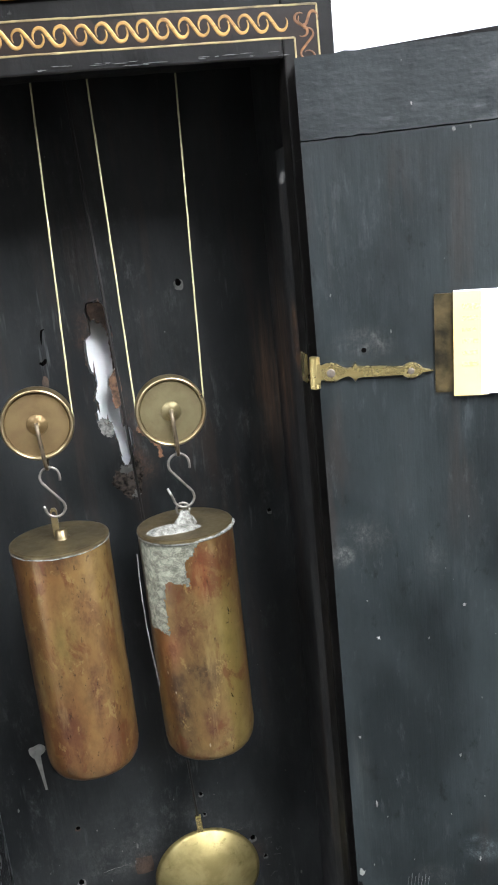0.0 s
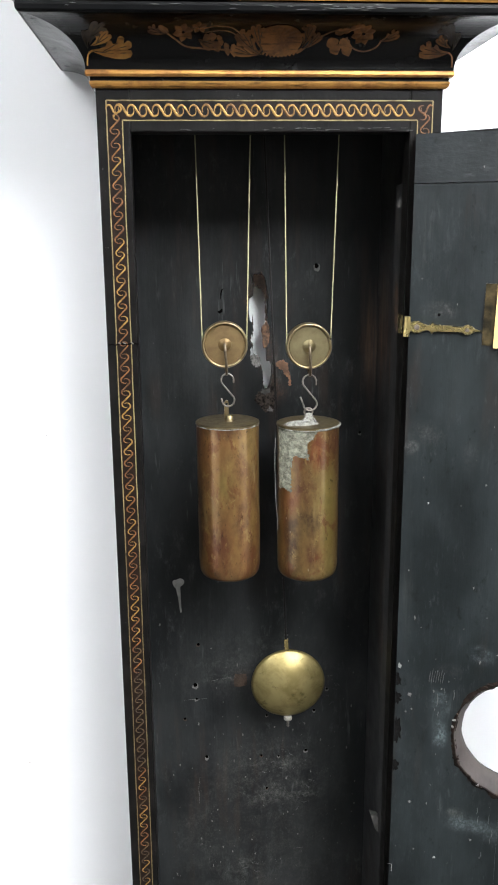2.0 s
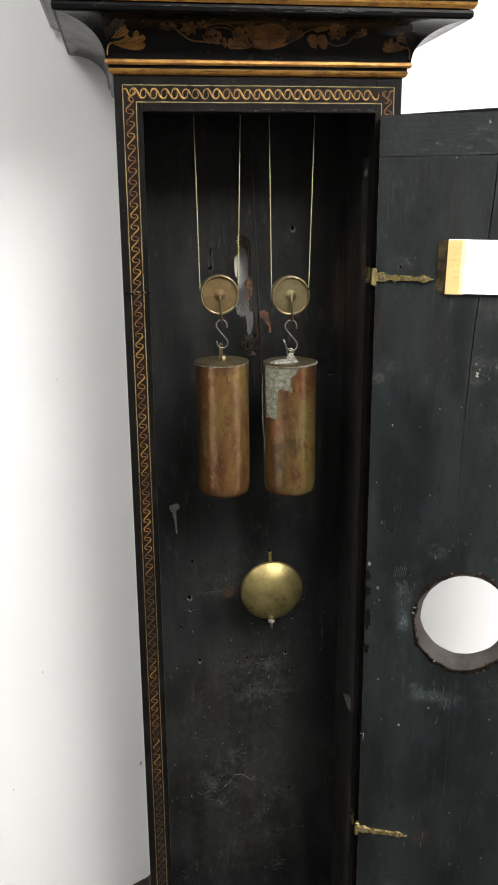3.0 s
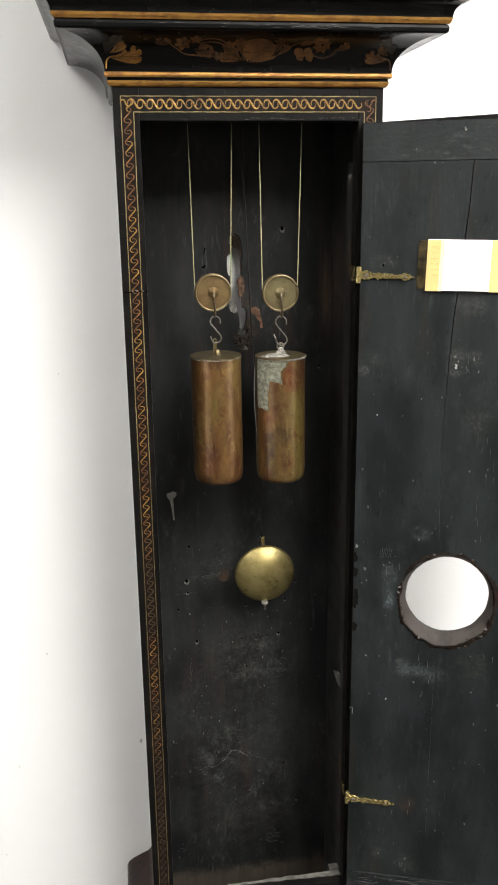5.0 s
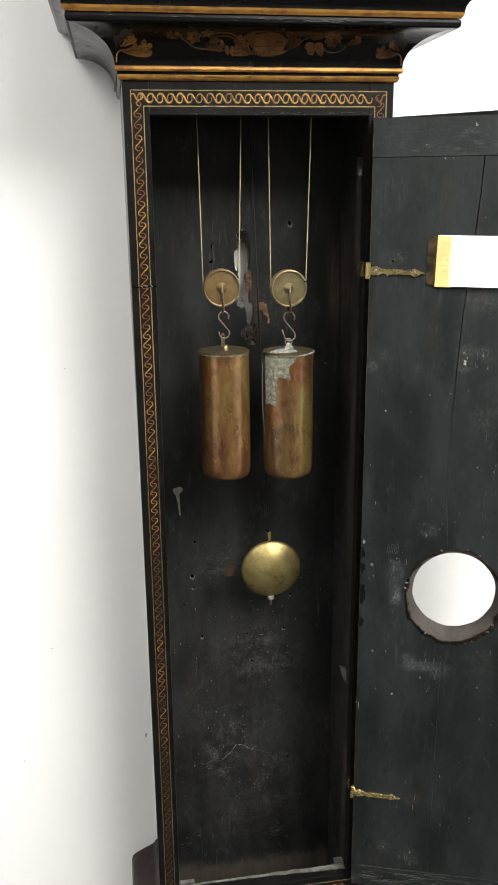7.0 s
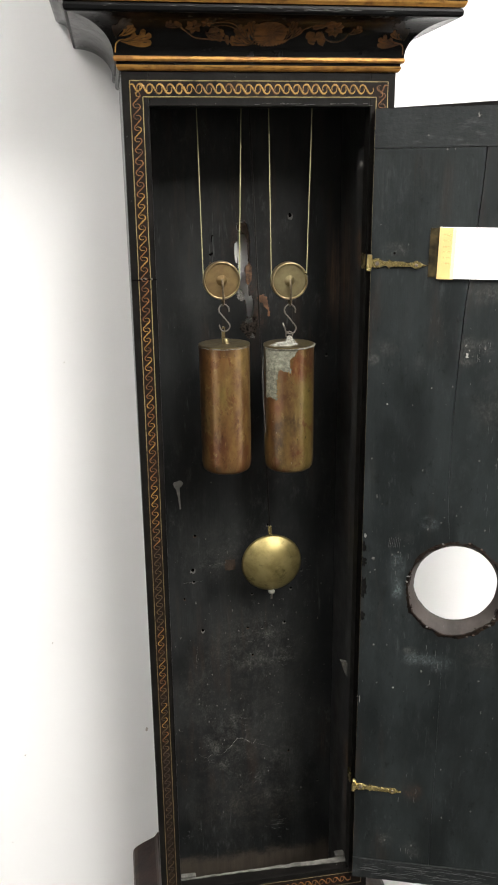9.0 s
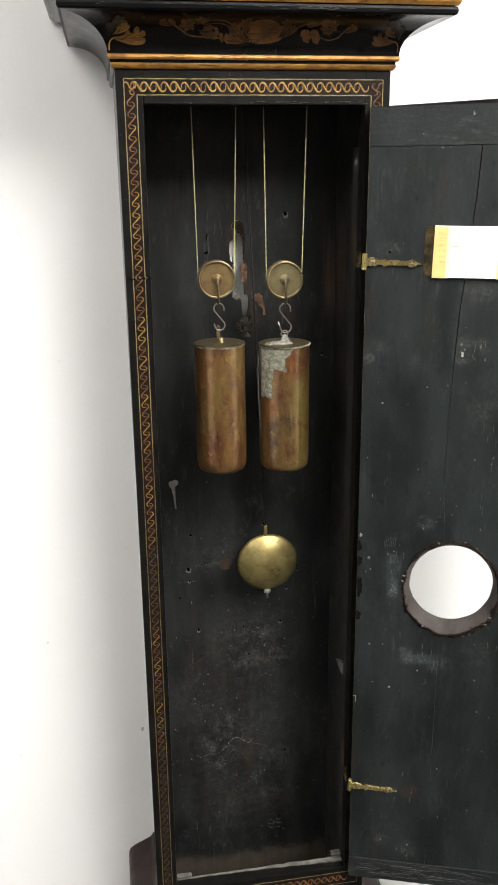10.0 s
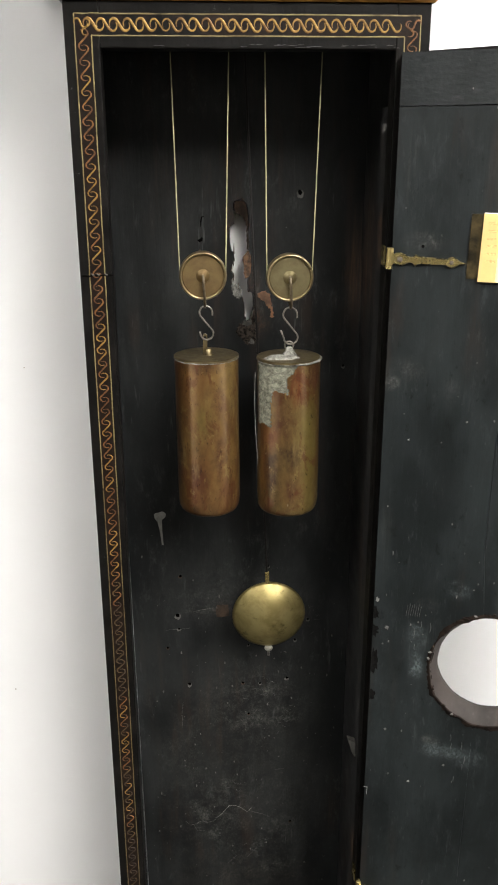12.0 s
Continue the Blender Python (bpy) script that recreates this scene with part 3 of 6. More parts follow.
def ceiling_light(x, y, w, l, strength):
    z = ROOM_H
    t = thing("ceiling_light", (x, y, z), "flat white ceiling light panel, switched on", "ceiling light", "ceiling lights")
    bm = bmesh.new()
    e = 0.02
    for b in ((-w / 2 - e, -w / 2, -l / 2 - e, l / 2 + e), (w / 2, w / 2 + e, -l / 2 - e, l / 2 + e), (-w / 2, w / 2, -l / 2 - e, -l / 2), (-w / 2, w / 2, l / 2, l / 2 + e)):
        box(x + b[0], x + b[1], y + b[2], y + b[3], z - 0.03, z, bm=bm)
    part("frame", bm, M_FRAME, t)
    part("diffuser", box(x - w / 2, x + w / 2, y - l / 2, y + l / 2, z - 0.022, z - 0.004), glow("lit_diffuser", (1.0, 0.99, 0.97), strength), t)


SPECKS = [(-0.294, 0.794, 0.0011, 1.0), (-0.352, 0.600, 0.0013, 0.8), (-0.161, 0.623, 0.004, 0.5), (-0.243, 1.223, 0.0008, 1.0), (-0.387, 0.437, 0.0009, 1.0)]


def wall_specks():
    wall = bpy.data.objects["wall_north"]
    for x, z, r, w in SPECKS:
        bm = bmesh.new()
        bm.faces.new([bm.verts.new((x + w * r * math.cos(a) * (1 + 0.3 * math.sin(2 * a)), WALL_Y - 0.0006, z + r * math.sin(a))) for a in (2 * math.pi * k / 12 for k in range(12))])
        part("speck", bm, M_STAIN, wall)


room()
wall_specks()
for row in LAMPS:
    ceiling_light(*row)

# ---- the clock case ----
HALF, OPEN, TOP, BOTTOM = 0.149, 0.121, 1.531, 0.484
CASE_TOP, CASE_LOW, BACK = 1.566, 0.424, 0.165
clock = thing("longcase_clock", (0, 0.09, 0), "black lacquered longcase clock with gilt ornament, trunk door standing open", "clock")


def hole_loop():
    """The ragged hole worn through the back board."""
    pts = [(0.003, 1.404), (-0.003, 1.403), (-0.005, 1.396), (-0.0035, 1.390), (-0.0035, 1.380), (-0.0080, 1.376), (-0.0083, 1.365), (-0.0083, 1.358), (-0.0066, 1.352), (-0.0036, 1.3495), (-0.0036, 1.343), (-0.0058, 1.336), (-0.0068, 1.331),
           (-0.0048, 1.3265), (-0.0068, 1.320), (-0.0068, 1.314), (-0.002, 1.312), (0.0025, 1.309), (0.004, 1.302), (0.005, 1.297), (0.006, 1.289), (0.006, 1.282), (0.007, 1.2755), (0.0110, 1.2755), (0.0138, 1.281), (0.0155, 1.291),
           (0.0158, 1.302), (0.0140, 1.307), (0.0100, 1.3085), (0.0098, 1.313), (0.0098, 1.323), (0.0108, 1.332), (0.0115, 1.347), (0.0103, 1.356), (0.0108, 1.370), (0.0108, 1.384), (0.0096, 1.395), (0.0070, 1.402)]
    out = []
    for i, (x, z) in enumerate(pts):
        x1, z1 = pts[(i + 1) % len(pts)]
        for f in (0, 0.5):
            j = noise.noise_vector(Vector((x * 900 + f * 7, z * 900, 1.5))) * 0.0008
            out.append((x + (x1 - x) * f + j.x, z + (z1 - z) * f + j.y))
    return out


def lean(s, z):
    """The case spreads a little towards its foot on its left side."""
    return -0.0055 * (CASE_TOP - z) / 1.05 if s < 0 else 0.0


def splay(bm):
    for v in bm.verts:
        if v.co.x < 0:
            v.co.x += lean(-1, v.co.z)
    return bm


def trunk():
    hl, xl = HALF, OPEN
    part("stile", splay(waver(box(-hl, -xl, 0, 0.02, CASE_LOW, CASE_TOP, 0.0012), 0.0003, 30)), M_BLACK, clock)
    part("stile", waver(box(xl, hl, 0, 0.02, CASE_LOW, CASE_TOP, 0.0012), 0.0003, 30), M_BLACK, clock)
    bm = box(-xl, xl, 0, 0.02, TOP, CASE_TOP, 0.0012)
    bmesh.ops.subdivide_edges(bm, edges=[e for e in bm.edges if abs(e.verts[0].co.x - e.verts[1].co.x) > 0.1], cuts=40)
    part("top_rail", waver(bm, 0.0005, 60), M_BLACK, clock)
    part("bottom_rail", splay(box(-xl, xl, 0, 0.02, CASE_LOW, BOTTOM, 0.0015)), M_BLACK, clock)
    for s in (-1, 1):
        a, b = sorted((s * hl, s * (hl - 0.012)))
        side = part("case_side", (box(a, b, 0.02, BACK + 0.012, CASE_LOW, CASE_TOP + 0.04)), M_SIDE, clock, "glossy black case side")
        c, d = sorted((s * (hl - 0.012), s * (hl - 0.0135)))
        part("lining", splay(box(c, d, 0.02, BACK, 0.33, CASE_TOP + 0.03)), M_INSIDE, side, "dull black lining worn to brown wood")
    # back boards: the left one has the worn hole
    seam = 0.0175
    loop = hole_loop()
    wide = [(x + (x - 0.003) * 0.14, z + (z - 1.335) * 0.015) for x, z in loop]
    left = [(-hl + 0.0135, 0.33), (seam + 0.004, 0.33), (seam + 0.0035, 1.0), (seam + 0.003, 1.25), (seam, 1.36), (seam - 0.002, 1.60), (-hl + 0.0135, 1.60)]
    plank = part("back_board", slab(left, BACK, BACK + 0.007, [wide], None, [loop]), M_BOARD, clock, "black painted back board with a ragged hole worn through")
    right = [(hl - 0.0135, 0.33), (seam + 0.0030, 0.33), (seam + 0.0025, 1.0), (seam + 0.0020, 1.25), (seam - 0.0010, 1.36), (seam - 0.0030, 1.60), (hl - 0.0135, 1.60)]
    part("back_board", slab(right, BACK + 0.0003, BACK + 0.0074), M_BOARD, clock)
    # torn splinters round the hole
    rnd = random.Random(5)
    for i in range(0, len(loop)):
        if rnd.random() < 0.4:
            (x, z), (wx, wz) = loop[i], wide[i]
            bm = bmesh.new()
            h, w = rnd.uniform(0.003, 0.012), rnd.uniform(0.0004, 0.0011)
            vs = [bm.verts.new(p) for p in ((wx - w, BACK - 0.0003, wz), (wx + w, BACK - 0.0003, wz - 0.001), ((x + wx) / 2, BACK + 0.008, z + rnd.uniform(-h, h)), (wx, BACK - 0.0012, wz + h * 0.3))]
            for f in ((0, 1, 2), (0, 1, 3), (1, 2, 3), (0, 2, 3)):
                bm.faces.new([vs[k] for k in f])
            part("splinter", bm, M_SPLINTER, plank)
    flap = [(0.0050, 1.345), (0.0072, 1.3485), (0.0104, 1.352), (0.0130, 1.347), (0.0142, 1.337), (0.0130, 1.329), (0.0112, 1.3245), (0.0075, 1.3225), (0.0056, 1.328), (0.0062, 1.334), (0.0046, 1.340)]
    part("splinter", waver(slab(torn(flap, 0.0010), BACK - 0.0006, BACK + 0.003), 0.0005, 260), M_FLAP, plank, "torn flap of bare orange brown wood")
    cap = [(-0.0034, 1.4035), (0.0065, 1.4035), (0.0102, 1.395), (0.0112, 1.380), (0.0112, 1.366), (0.0108, 1.353), (0.0092, 1.352), (0.0094, 1.364), (0.0090, 1.376), (0.0074, 1.384), (0.0050, 1.388), (0.0026, 1.3870), (0.0002, 1.3915), (-0.0022, 1.390), (-0.0042, 1.395)]
    part("splinter", waver(slab(torn(cap, 0.0016, 6, 3.0), BACK + 0.0016, BACK + 0.0055), 0.0004, 300), M_TORN, plank, "torn layer of bare brown wood")
    fray = [(-0.004, 1.263), (-0.001, 1.270), (0.005, 1.2765), (0.009, 1.2745), (0.014, 1.2775), (0.0165, 1.284), (0.0200, 1.2800), (0.0215, 1.270), (0.0195, 1.262), (0.0185, 1.252), (0.0135, 1.2545), (0.0115, 1.248), (0.0070, 1.2505), (0.0030, 1.257)]
    part("splinter", waver(slab(torn(fray, 0.0026, 8), BACK - 0.0005, BACK + 0.002), 0.0006, 400), M_FRAY, plank, "frayed grey brown wood")
    part("splinter", waver(slab(torn([(0.004, 1.272), (0.009, 1.2695), (0.0145, 1.273), (0.0140, 1.277), (0.009, 1.2755), (0.005, 1.277)], 0.0018, 8), BACK - 0.0010, BACK + 0.003), 0.0006, 300), M_PALE, plank, "pale torn fibres")
    part("splinter", waver(slab(torn([(0.0135, 1.256), (0.0175, 1.252), (0.0150, 1.2495), (0.0105, 1.251)], 0.0020, 8), BACK - 0.0008, BACK + 0.003), 0.0006, 300), M_DUST, plank)
    part("splinter", waver(slab(torn([(-0.0085, 1.3135), (-0.0040, 1.3160), (0.0005, 1.3135), (0.0038, 1.3090), (0.0030, 1.3030), (-0.0010, 1.3005), (-0.0050, 1.3030), (-0.0078, 1.3085)], 0.0022, 8), BACK - 0.0007, BACK + 0.004), 0.0008, 240), M_CRUMB, plank, "pale crumbling wood")
    bm = box(-0.1255, 0.1205, 0.0100, 0.0200, BOTTOM - 0.0003, BOTTOM + 0.0016)
    bmesh.ops.subdivide_edges(bm, edges=[e for e in bm.edges if abs(e.verts[0].co.x - e.verts[1].co.x) > 0.1], cuts=60)
    for v in bm.verts:
        f = (v.co.x + 0.1255) / 0.246
        v.co.y = 0.0200 - (0.0200 - v.co.y) * (0.25 + 0.75 * f * f)
        v.co.z -= 0.0011 * (1 - f)
    part("sill_strip", waver(bm, 0.0011, 90), M_PALE, clock, "pale bare wood along the sill")
    part("corner_block", waver(box(0.1060, 0.1205, 0.0203, 0.0300, 0.468, 0.4885, 0.0015), 0.001, 60), M_PALE, clock, "pale bare wood block")
    part("corner_block", waver(box(-0.1255, -0.1040, 0.0203, 0.0270, 0.468, 0.4870, 0.001), 0.0008, 60), M_PALE, clock, "pale bare wood block")
    part("paint_chip", slab([(0.1130, 0.810), (0.1222, 0.806), (0.1222, 0.785), (0.1185, 0.792)], 0.036, 0.044), M_PALE, clock, "pale chipped corner")
    bm = bmesh.new()
    bm.faces.new([bm.verts.new((0.1221, y, z)) for y, z in ((0.024, 1.4745), (0.034, 1.4760), (0.043, 1.472), (0.038, 1.4685), (0.027, 1.4692))])
    part("paint_chip", bm, M_DUST, clock)
    part("corner_strip", waver(box(0.1225, 0.1352, 0.022, 0.05, 0.445, 1.489, 0.001), 0.0005, 20), M_INSIDE, clock, "dark glue strip")
    return plank


def front_plane(a, b, lift):
    return Vector((a, -lift, b))


def s_scroll(pitch, h, upright, weight=1.0, flip=1):
    """One painted S stroke round the origin."""
    c, n, rx = 0.44 * pitch, 12, 0.78 * h
    first = [(-c + rx * math.cos(radians(a)), 0.12 * h + 0.9 * h * math.sin(radians(a))) for a in np.linspace(216, 42, n)]
    last = [(c + rx * math.cos(radians(a)), -0.12 * h + 0.9 * h * math.sin(radians(a))) for a in np.linspace(222, 396, n)]
    pts = [(float(u) * (1 if not upright else -1), float(v)) for u, v in first + last]
    if upright:
        pts = [(v * flip, u) for u, v in pts]
    else:
        pts = [(u, v * flip) for u, v in pts]
    bm = bmesh.new()
    ribbon(pts, lambda t: weight * (0.0007 + 0.0016 * math.sin(math.pi * t) ** 1.4), 0.00035, bm, front_plane)
    return bm


def gilding():
    """Gilt double lines with a running scroll between them, round the front of the case."""
    xo, xi, zo, zi = 0.1405, 0.1275, 1.5563, 1.5405
    lo, li = 0.453, 0.474
    rnd = random.Random(2)
    jig = lambda: rnd.uniform(-0.00025, 0.00025)

    def line(p, q, bm, w=0.0011):
        n = 40
        ribbon([(p[0] + (q[0] - p[0]) * i / n + jig() * 0.5, p[1] + (q[1] - p[1]) * i / n + jig() * 0.5) for i in range(n + 1)], w, 0.0003, bm, front_plane)
    # brown ground between the lines
    for p, q, w in (((-xo, (zo + zi) / 2), (xo, (zo + zi) / 2), zo - zi), ((-xo, (lo + li) / 2), (xo, (lo + li) / 2), li - lo)):
        part("ground_band", ribbon([p, q], w, 0.00010, bmesh.new(), front_plane), M_GROUND, clock)
    for s in (-1, 1):
        xm = s * (xo + xi) / 2
        part("ground_band", ribbon([(xm, zi), (xm + lean(s, li), li)], xo - xi, 0.00010, bmesh.new(), front_plane), M_GROUND, clock)
    bm = bmesh.new()
    for a, b in (((-xo, zo), (xo, zo)), ((-xi, zi), (xi, zi))):
        line(a, b, bm)
    part("gilt_line", bm, M_LINE, clock, "pale gilt border line")
    for s in (-1, 1):
        bm = bmesh.new()
        zm = 1.15
        line((s * xo, zo), (s * xo + lean(s, zm), zm), bm, 0.001)
        line((s * xi, zi), (s * xi + lean(s, zm), zm), bm, 0.001)
        part("gilt_line", bm, M_LINE, clock, "pale gilt border line")
        # below zm the lines change to dim gilt, painting in the light's falloff
        bm = bmesh.new()
        line((s * xo + lean(s, zm), zm), (s * xo + lean(s, lo), lo), bm, 0.001)
        line((s * xi + lean(s, zm), zm), (s * xi + lean(s, li), li), bm, 0.001)
        part("gilt_line", bm, M_LINE_DIM, clock, "worn gilt border line with weaker light painted in")
    bm = bmesh.new()
    line((-xo, lo), (xo, lo), bm)
    line((-xi, li), (xi, li), bm)
    part("gilt_line", bm, M_LINE_DIM, clock, "pale gilt border line")
    forms = {}
    for key, args in (("level", (0.0104, 0.0044, False, 0.92)), ("level_low", (0.0103, 0.0042, False, 0.82)), ("upright", (0.0108, 0.0036, True, 0.56, 1)), ("upright_wide", (0.0110, 0.0038, True, 0.64, 1))):
        forms[key] = [finish("gilt_scroll", s_scroll(*args), m) for m in (M_GILT, M_BRONZE, M_DIM, M_GHOST)]

    def put(key, x, z, dim=0):
        part("gilt_scroll", forms[key][dim], None, clock, offset=(x, 0, z))
    n = 24
    for i in range(n):
        x = -0.1255 + 0.2420 * i / (n - 1) + jig()
        put(rnd.choice(("level", "level_low")), x, (zo + zi) / 2 + jig())
        # bottom rail scrolls coloured dimmer for the weak light low down
        put(rnd.choice(("level", "level_low")), x + jig(), (lo + li) / 2 + jig(), 2 if x < 0.02 else 1)
    for s in (-1, 1):
        z = zo - 0.019
        while z > li:
            # dimmer gilt down the left stile: falloff of light painted in, besides wear
            put(rnd.choice(("upright", "upright_wide")), s * (xo + xi) / 2 + lean(s, z) + jig(), z, (3 if rnd.random() < 0.7 else 2) if s < 0 and z < 0.74 else 2 if s < 0 and z < 1.05 and rnd.random() < 0.7 else 1 if s > 0 or rnd.random() < 0.55 else 0)
            z -= 0.0113
        for k in range(2):
            part("gilt_corner_curl", finish("gilt_corner_curl", s_scroll(0.0065 + 0.001 * k, 0.0032, k == 1, 0.7, -s), M_GILT if s < 0 else M_BRONZE), None, clock, offset=(s * (0.1355 - 0.004 * k), 0, zo - 0.0068 - 0.003 * k))


COVE_Z, COVE_H, COVE_O, COVE_A = 1.5795, 0.0325, 0.0065, 0.0425


def cove_at(q):
    a = q * math.pi / 2
    return COVE_O + COVE_A * (1 - math.cos(a)), COVE_Z + COVE_H * math.sin(a)


def cove_plane(x, q, lift):
    a = max(0.0, min(1.0, q)) * math.pi / 2
    o, z = cove_at(max(0.0, min(1.0, q)))
    n = Vector((0, -math.cos(a) * COVE_H, -math.sin(a) * COVE_A)).normalized()
    return Vector((x, -o, z)) + n * lift


ACANTHUS = [(0, 0.01), (0.12, -0.05), (0.32, -0.12), (0.58, -0.17), (0.80, -0.17), (0.95, -0.12), (1.0, -0.03), (0.97, 0.05), (0.88, 0.05), (0.99, 0.13), (0.98, 0.24), (0.90, 0.29), (0.80, 0.20), (0.82, 0.34),
            (0.74, 0.40), (0.66, 0.35), (0.62, 0.20), (0.54, 0.18), (0.5, 0.27), (0.42, 0.24), (0.36, 0.12), (0.22, 0.06)]


def leaf(x, q, angle, length, width, lobes, m):
    """A lobed gilt leaf on the cove; length in metres along x, the cove's height counted as 0.05 m."""
    k = 1 / 0.055
    bm = bmesh.new()
    c, s = math.cos(angle), math.sin(angle)
    if lobes > 2:
        f = abs(width) / (0.27 * length) * math.copysign(1, width)
        vs = []
        for i, (a, b) in enumerate(ACANTHUS):
            a1, b1 = ACANTHUS[(i + 1) % len(ACANTHUS)]
            for h in (0, 0.5):
                px, py = length * (a + (a1 - a) * h), length * f * (b + (b1 - b) * h)
                vs.append(bm.verts.new(cove_plane(x + c * px - s * py, q + (s * px + c * py) * k, 0.0004)))
        bmesh.ops.triangle_fill(bm, use_beauty=True, use_dissolve=False, edges=[bm.edges.new((vs[i], vs[(i + 1) % len(vs)])) for i in range(len(vs))])
        part("gilt_leaf", bm, m, clock)
        for vein in (((0.05, 0), (0.3, -0.03), (0.6, -0.04), (0.85, -0.02)), ((0.35, -0.01), (0.6, 0.07), (0.85, 0.14)), ((0.3, 0.0), (0.48, 0.10), (0.66, 0.22))):
            pts = [(x + c * length * a - s * length * f * b, q + (s * length * a + c * length * f * b) * k) for a, b in vein]
            stem(pts, M_GROUND, 0.0006, 0.0004)
        return
    mid, edge_a, edge_b = [], [], []
    n = 8 * lobes
    for i in range(n + 1):
        t = i / n
        w = width * math.sin(math.pi * min(1, t * 0.92 + 0.06)) ** 0.7 * (0.62 + 0.38 * abs(math.sin(math.pi * lobes * t)))
        bx, by = length * t, 0.0
        for lst, sgn in ((mid, 0), (edge_a, 1), (edge_b, -0.75)):
            px, py = bx, by + sgn * w
            lst.append((x + c * px - s * py, q + (s * px + c * py) * k))
    vm = [bm.verts.new(cove_plane(a, b, 0.0007)) for a, b in mid]
    for e in (edge_a, edge_b):
        ve = [bm.verts.new(cove_plane(a, b, 0.0002)) for a, b in e]
        for i in range(n):
            bm.faces.new((vm[i], vm[i + 1], ve[i + 1], ve[i]))
    part("gilt_leaf", bm, m, clock)


def stem(points, m, w=0.0011, lift=0.0):
    bm = bmesh.new()
    pts = []
    for i in range(len(points) - 1):
        for f in range(6):
            t = f / 6
            p0, p1, p2, p3 = (points[max(0, min(len(points) - 1, i + d))] for d in (-1, 0, 1, 2))
            pts.append(tuple(0.5 * (2 * b + (c - a) * t + (2 * a - 5 * b + 4 * c - d) * t * t + (3 * b - a - 3 * c + d) * t ** 3) for a, b, c, d in zip(p0, p1, p2, p3)))
    pts.append(points[-1])
    n = len(pts)
    rows = []
    for i, (x, q) in enumerate(pts):
        x0, q0 = pts[max(i - 1, 0)]
        x1, q1 = pts[min(i + 1, n - 1)]
        d = Vector((x1 - x0, (q1 - q0) * 0.055)).normalized()
        rows.append([bm.verts.new(cove_plane(x - d.y * w * k, q + d.x * w * k / 0.055, h + lift)) for k, h in ((-0.5, 0.0002), (0, 0.0006), (0.5, 0.0002))])
    for a, b in zip(rows, rows[1:]):
        for k in range(2):
            bm.faces.new((a[k], a[k + 1], b[k + 1], b[k]))
    part("gilt_stem", bm, m, clock)


def gilt_band(name, profile, label):
    """A black moulding whose front face alone is gilt."""
    body = part(name, sweep(profile, HALF, BACK + 0.02), M_COVE, clock)
    bm = bmesh.new()
    rows = [[bm.verts.new((k * (HALF + o), -o - 0.0003, z)) for k in (-1, 1)] for o, z in profile if o > 0.001]
    for a, b in zip(rows, rows[1:]):
        bm.faces.new((a[0], a[1], b[1], b[0]))
    part("gilding", bm, M_GBAND, body, label)


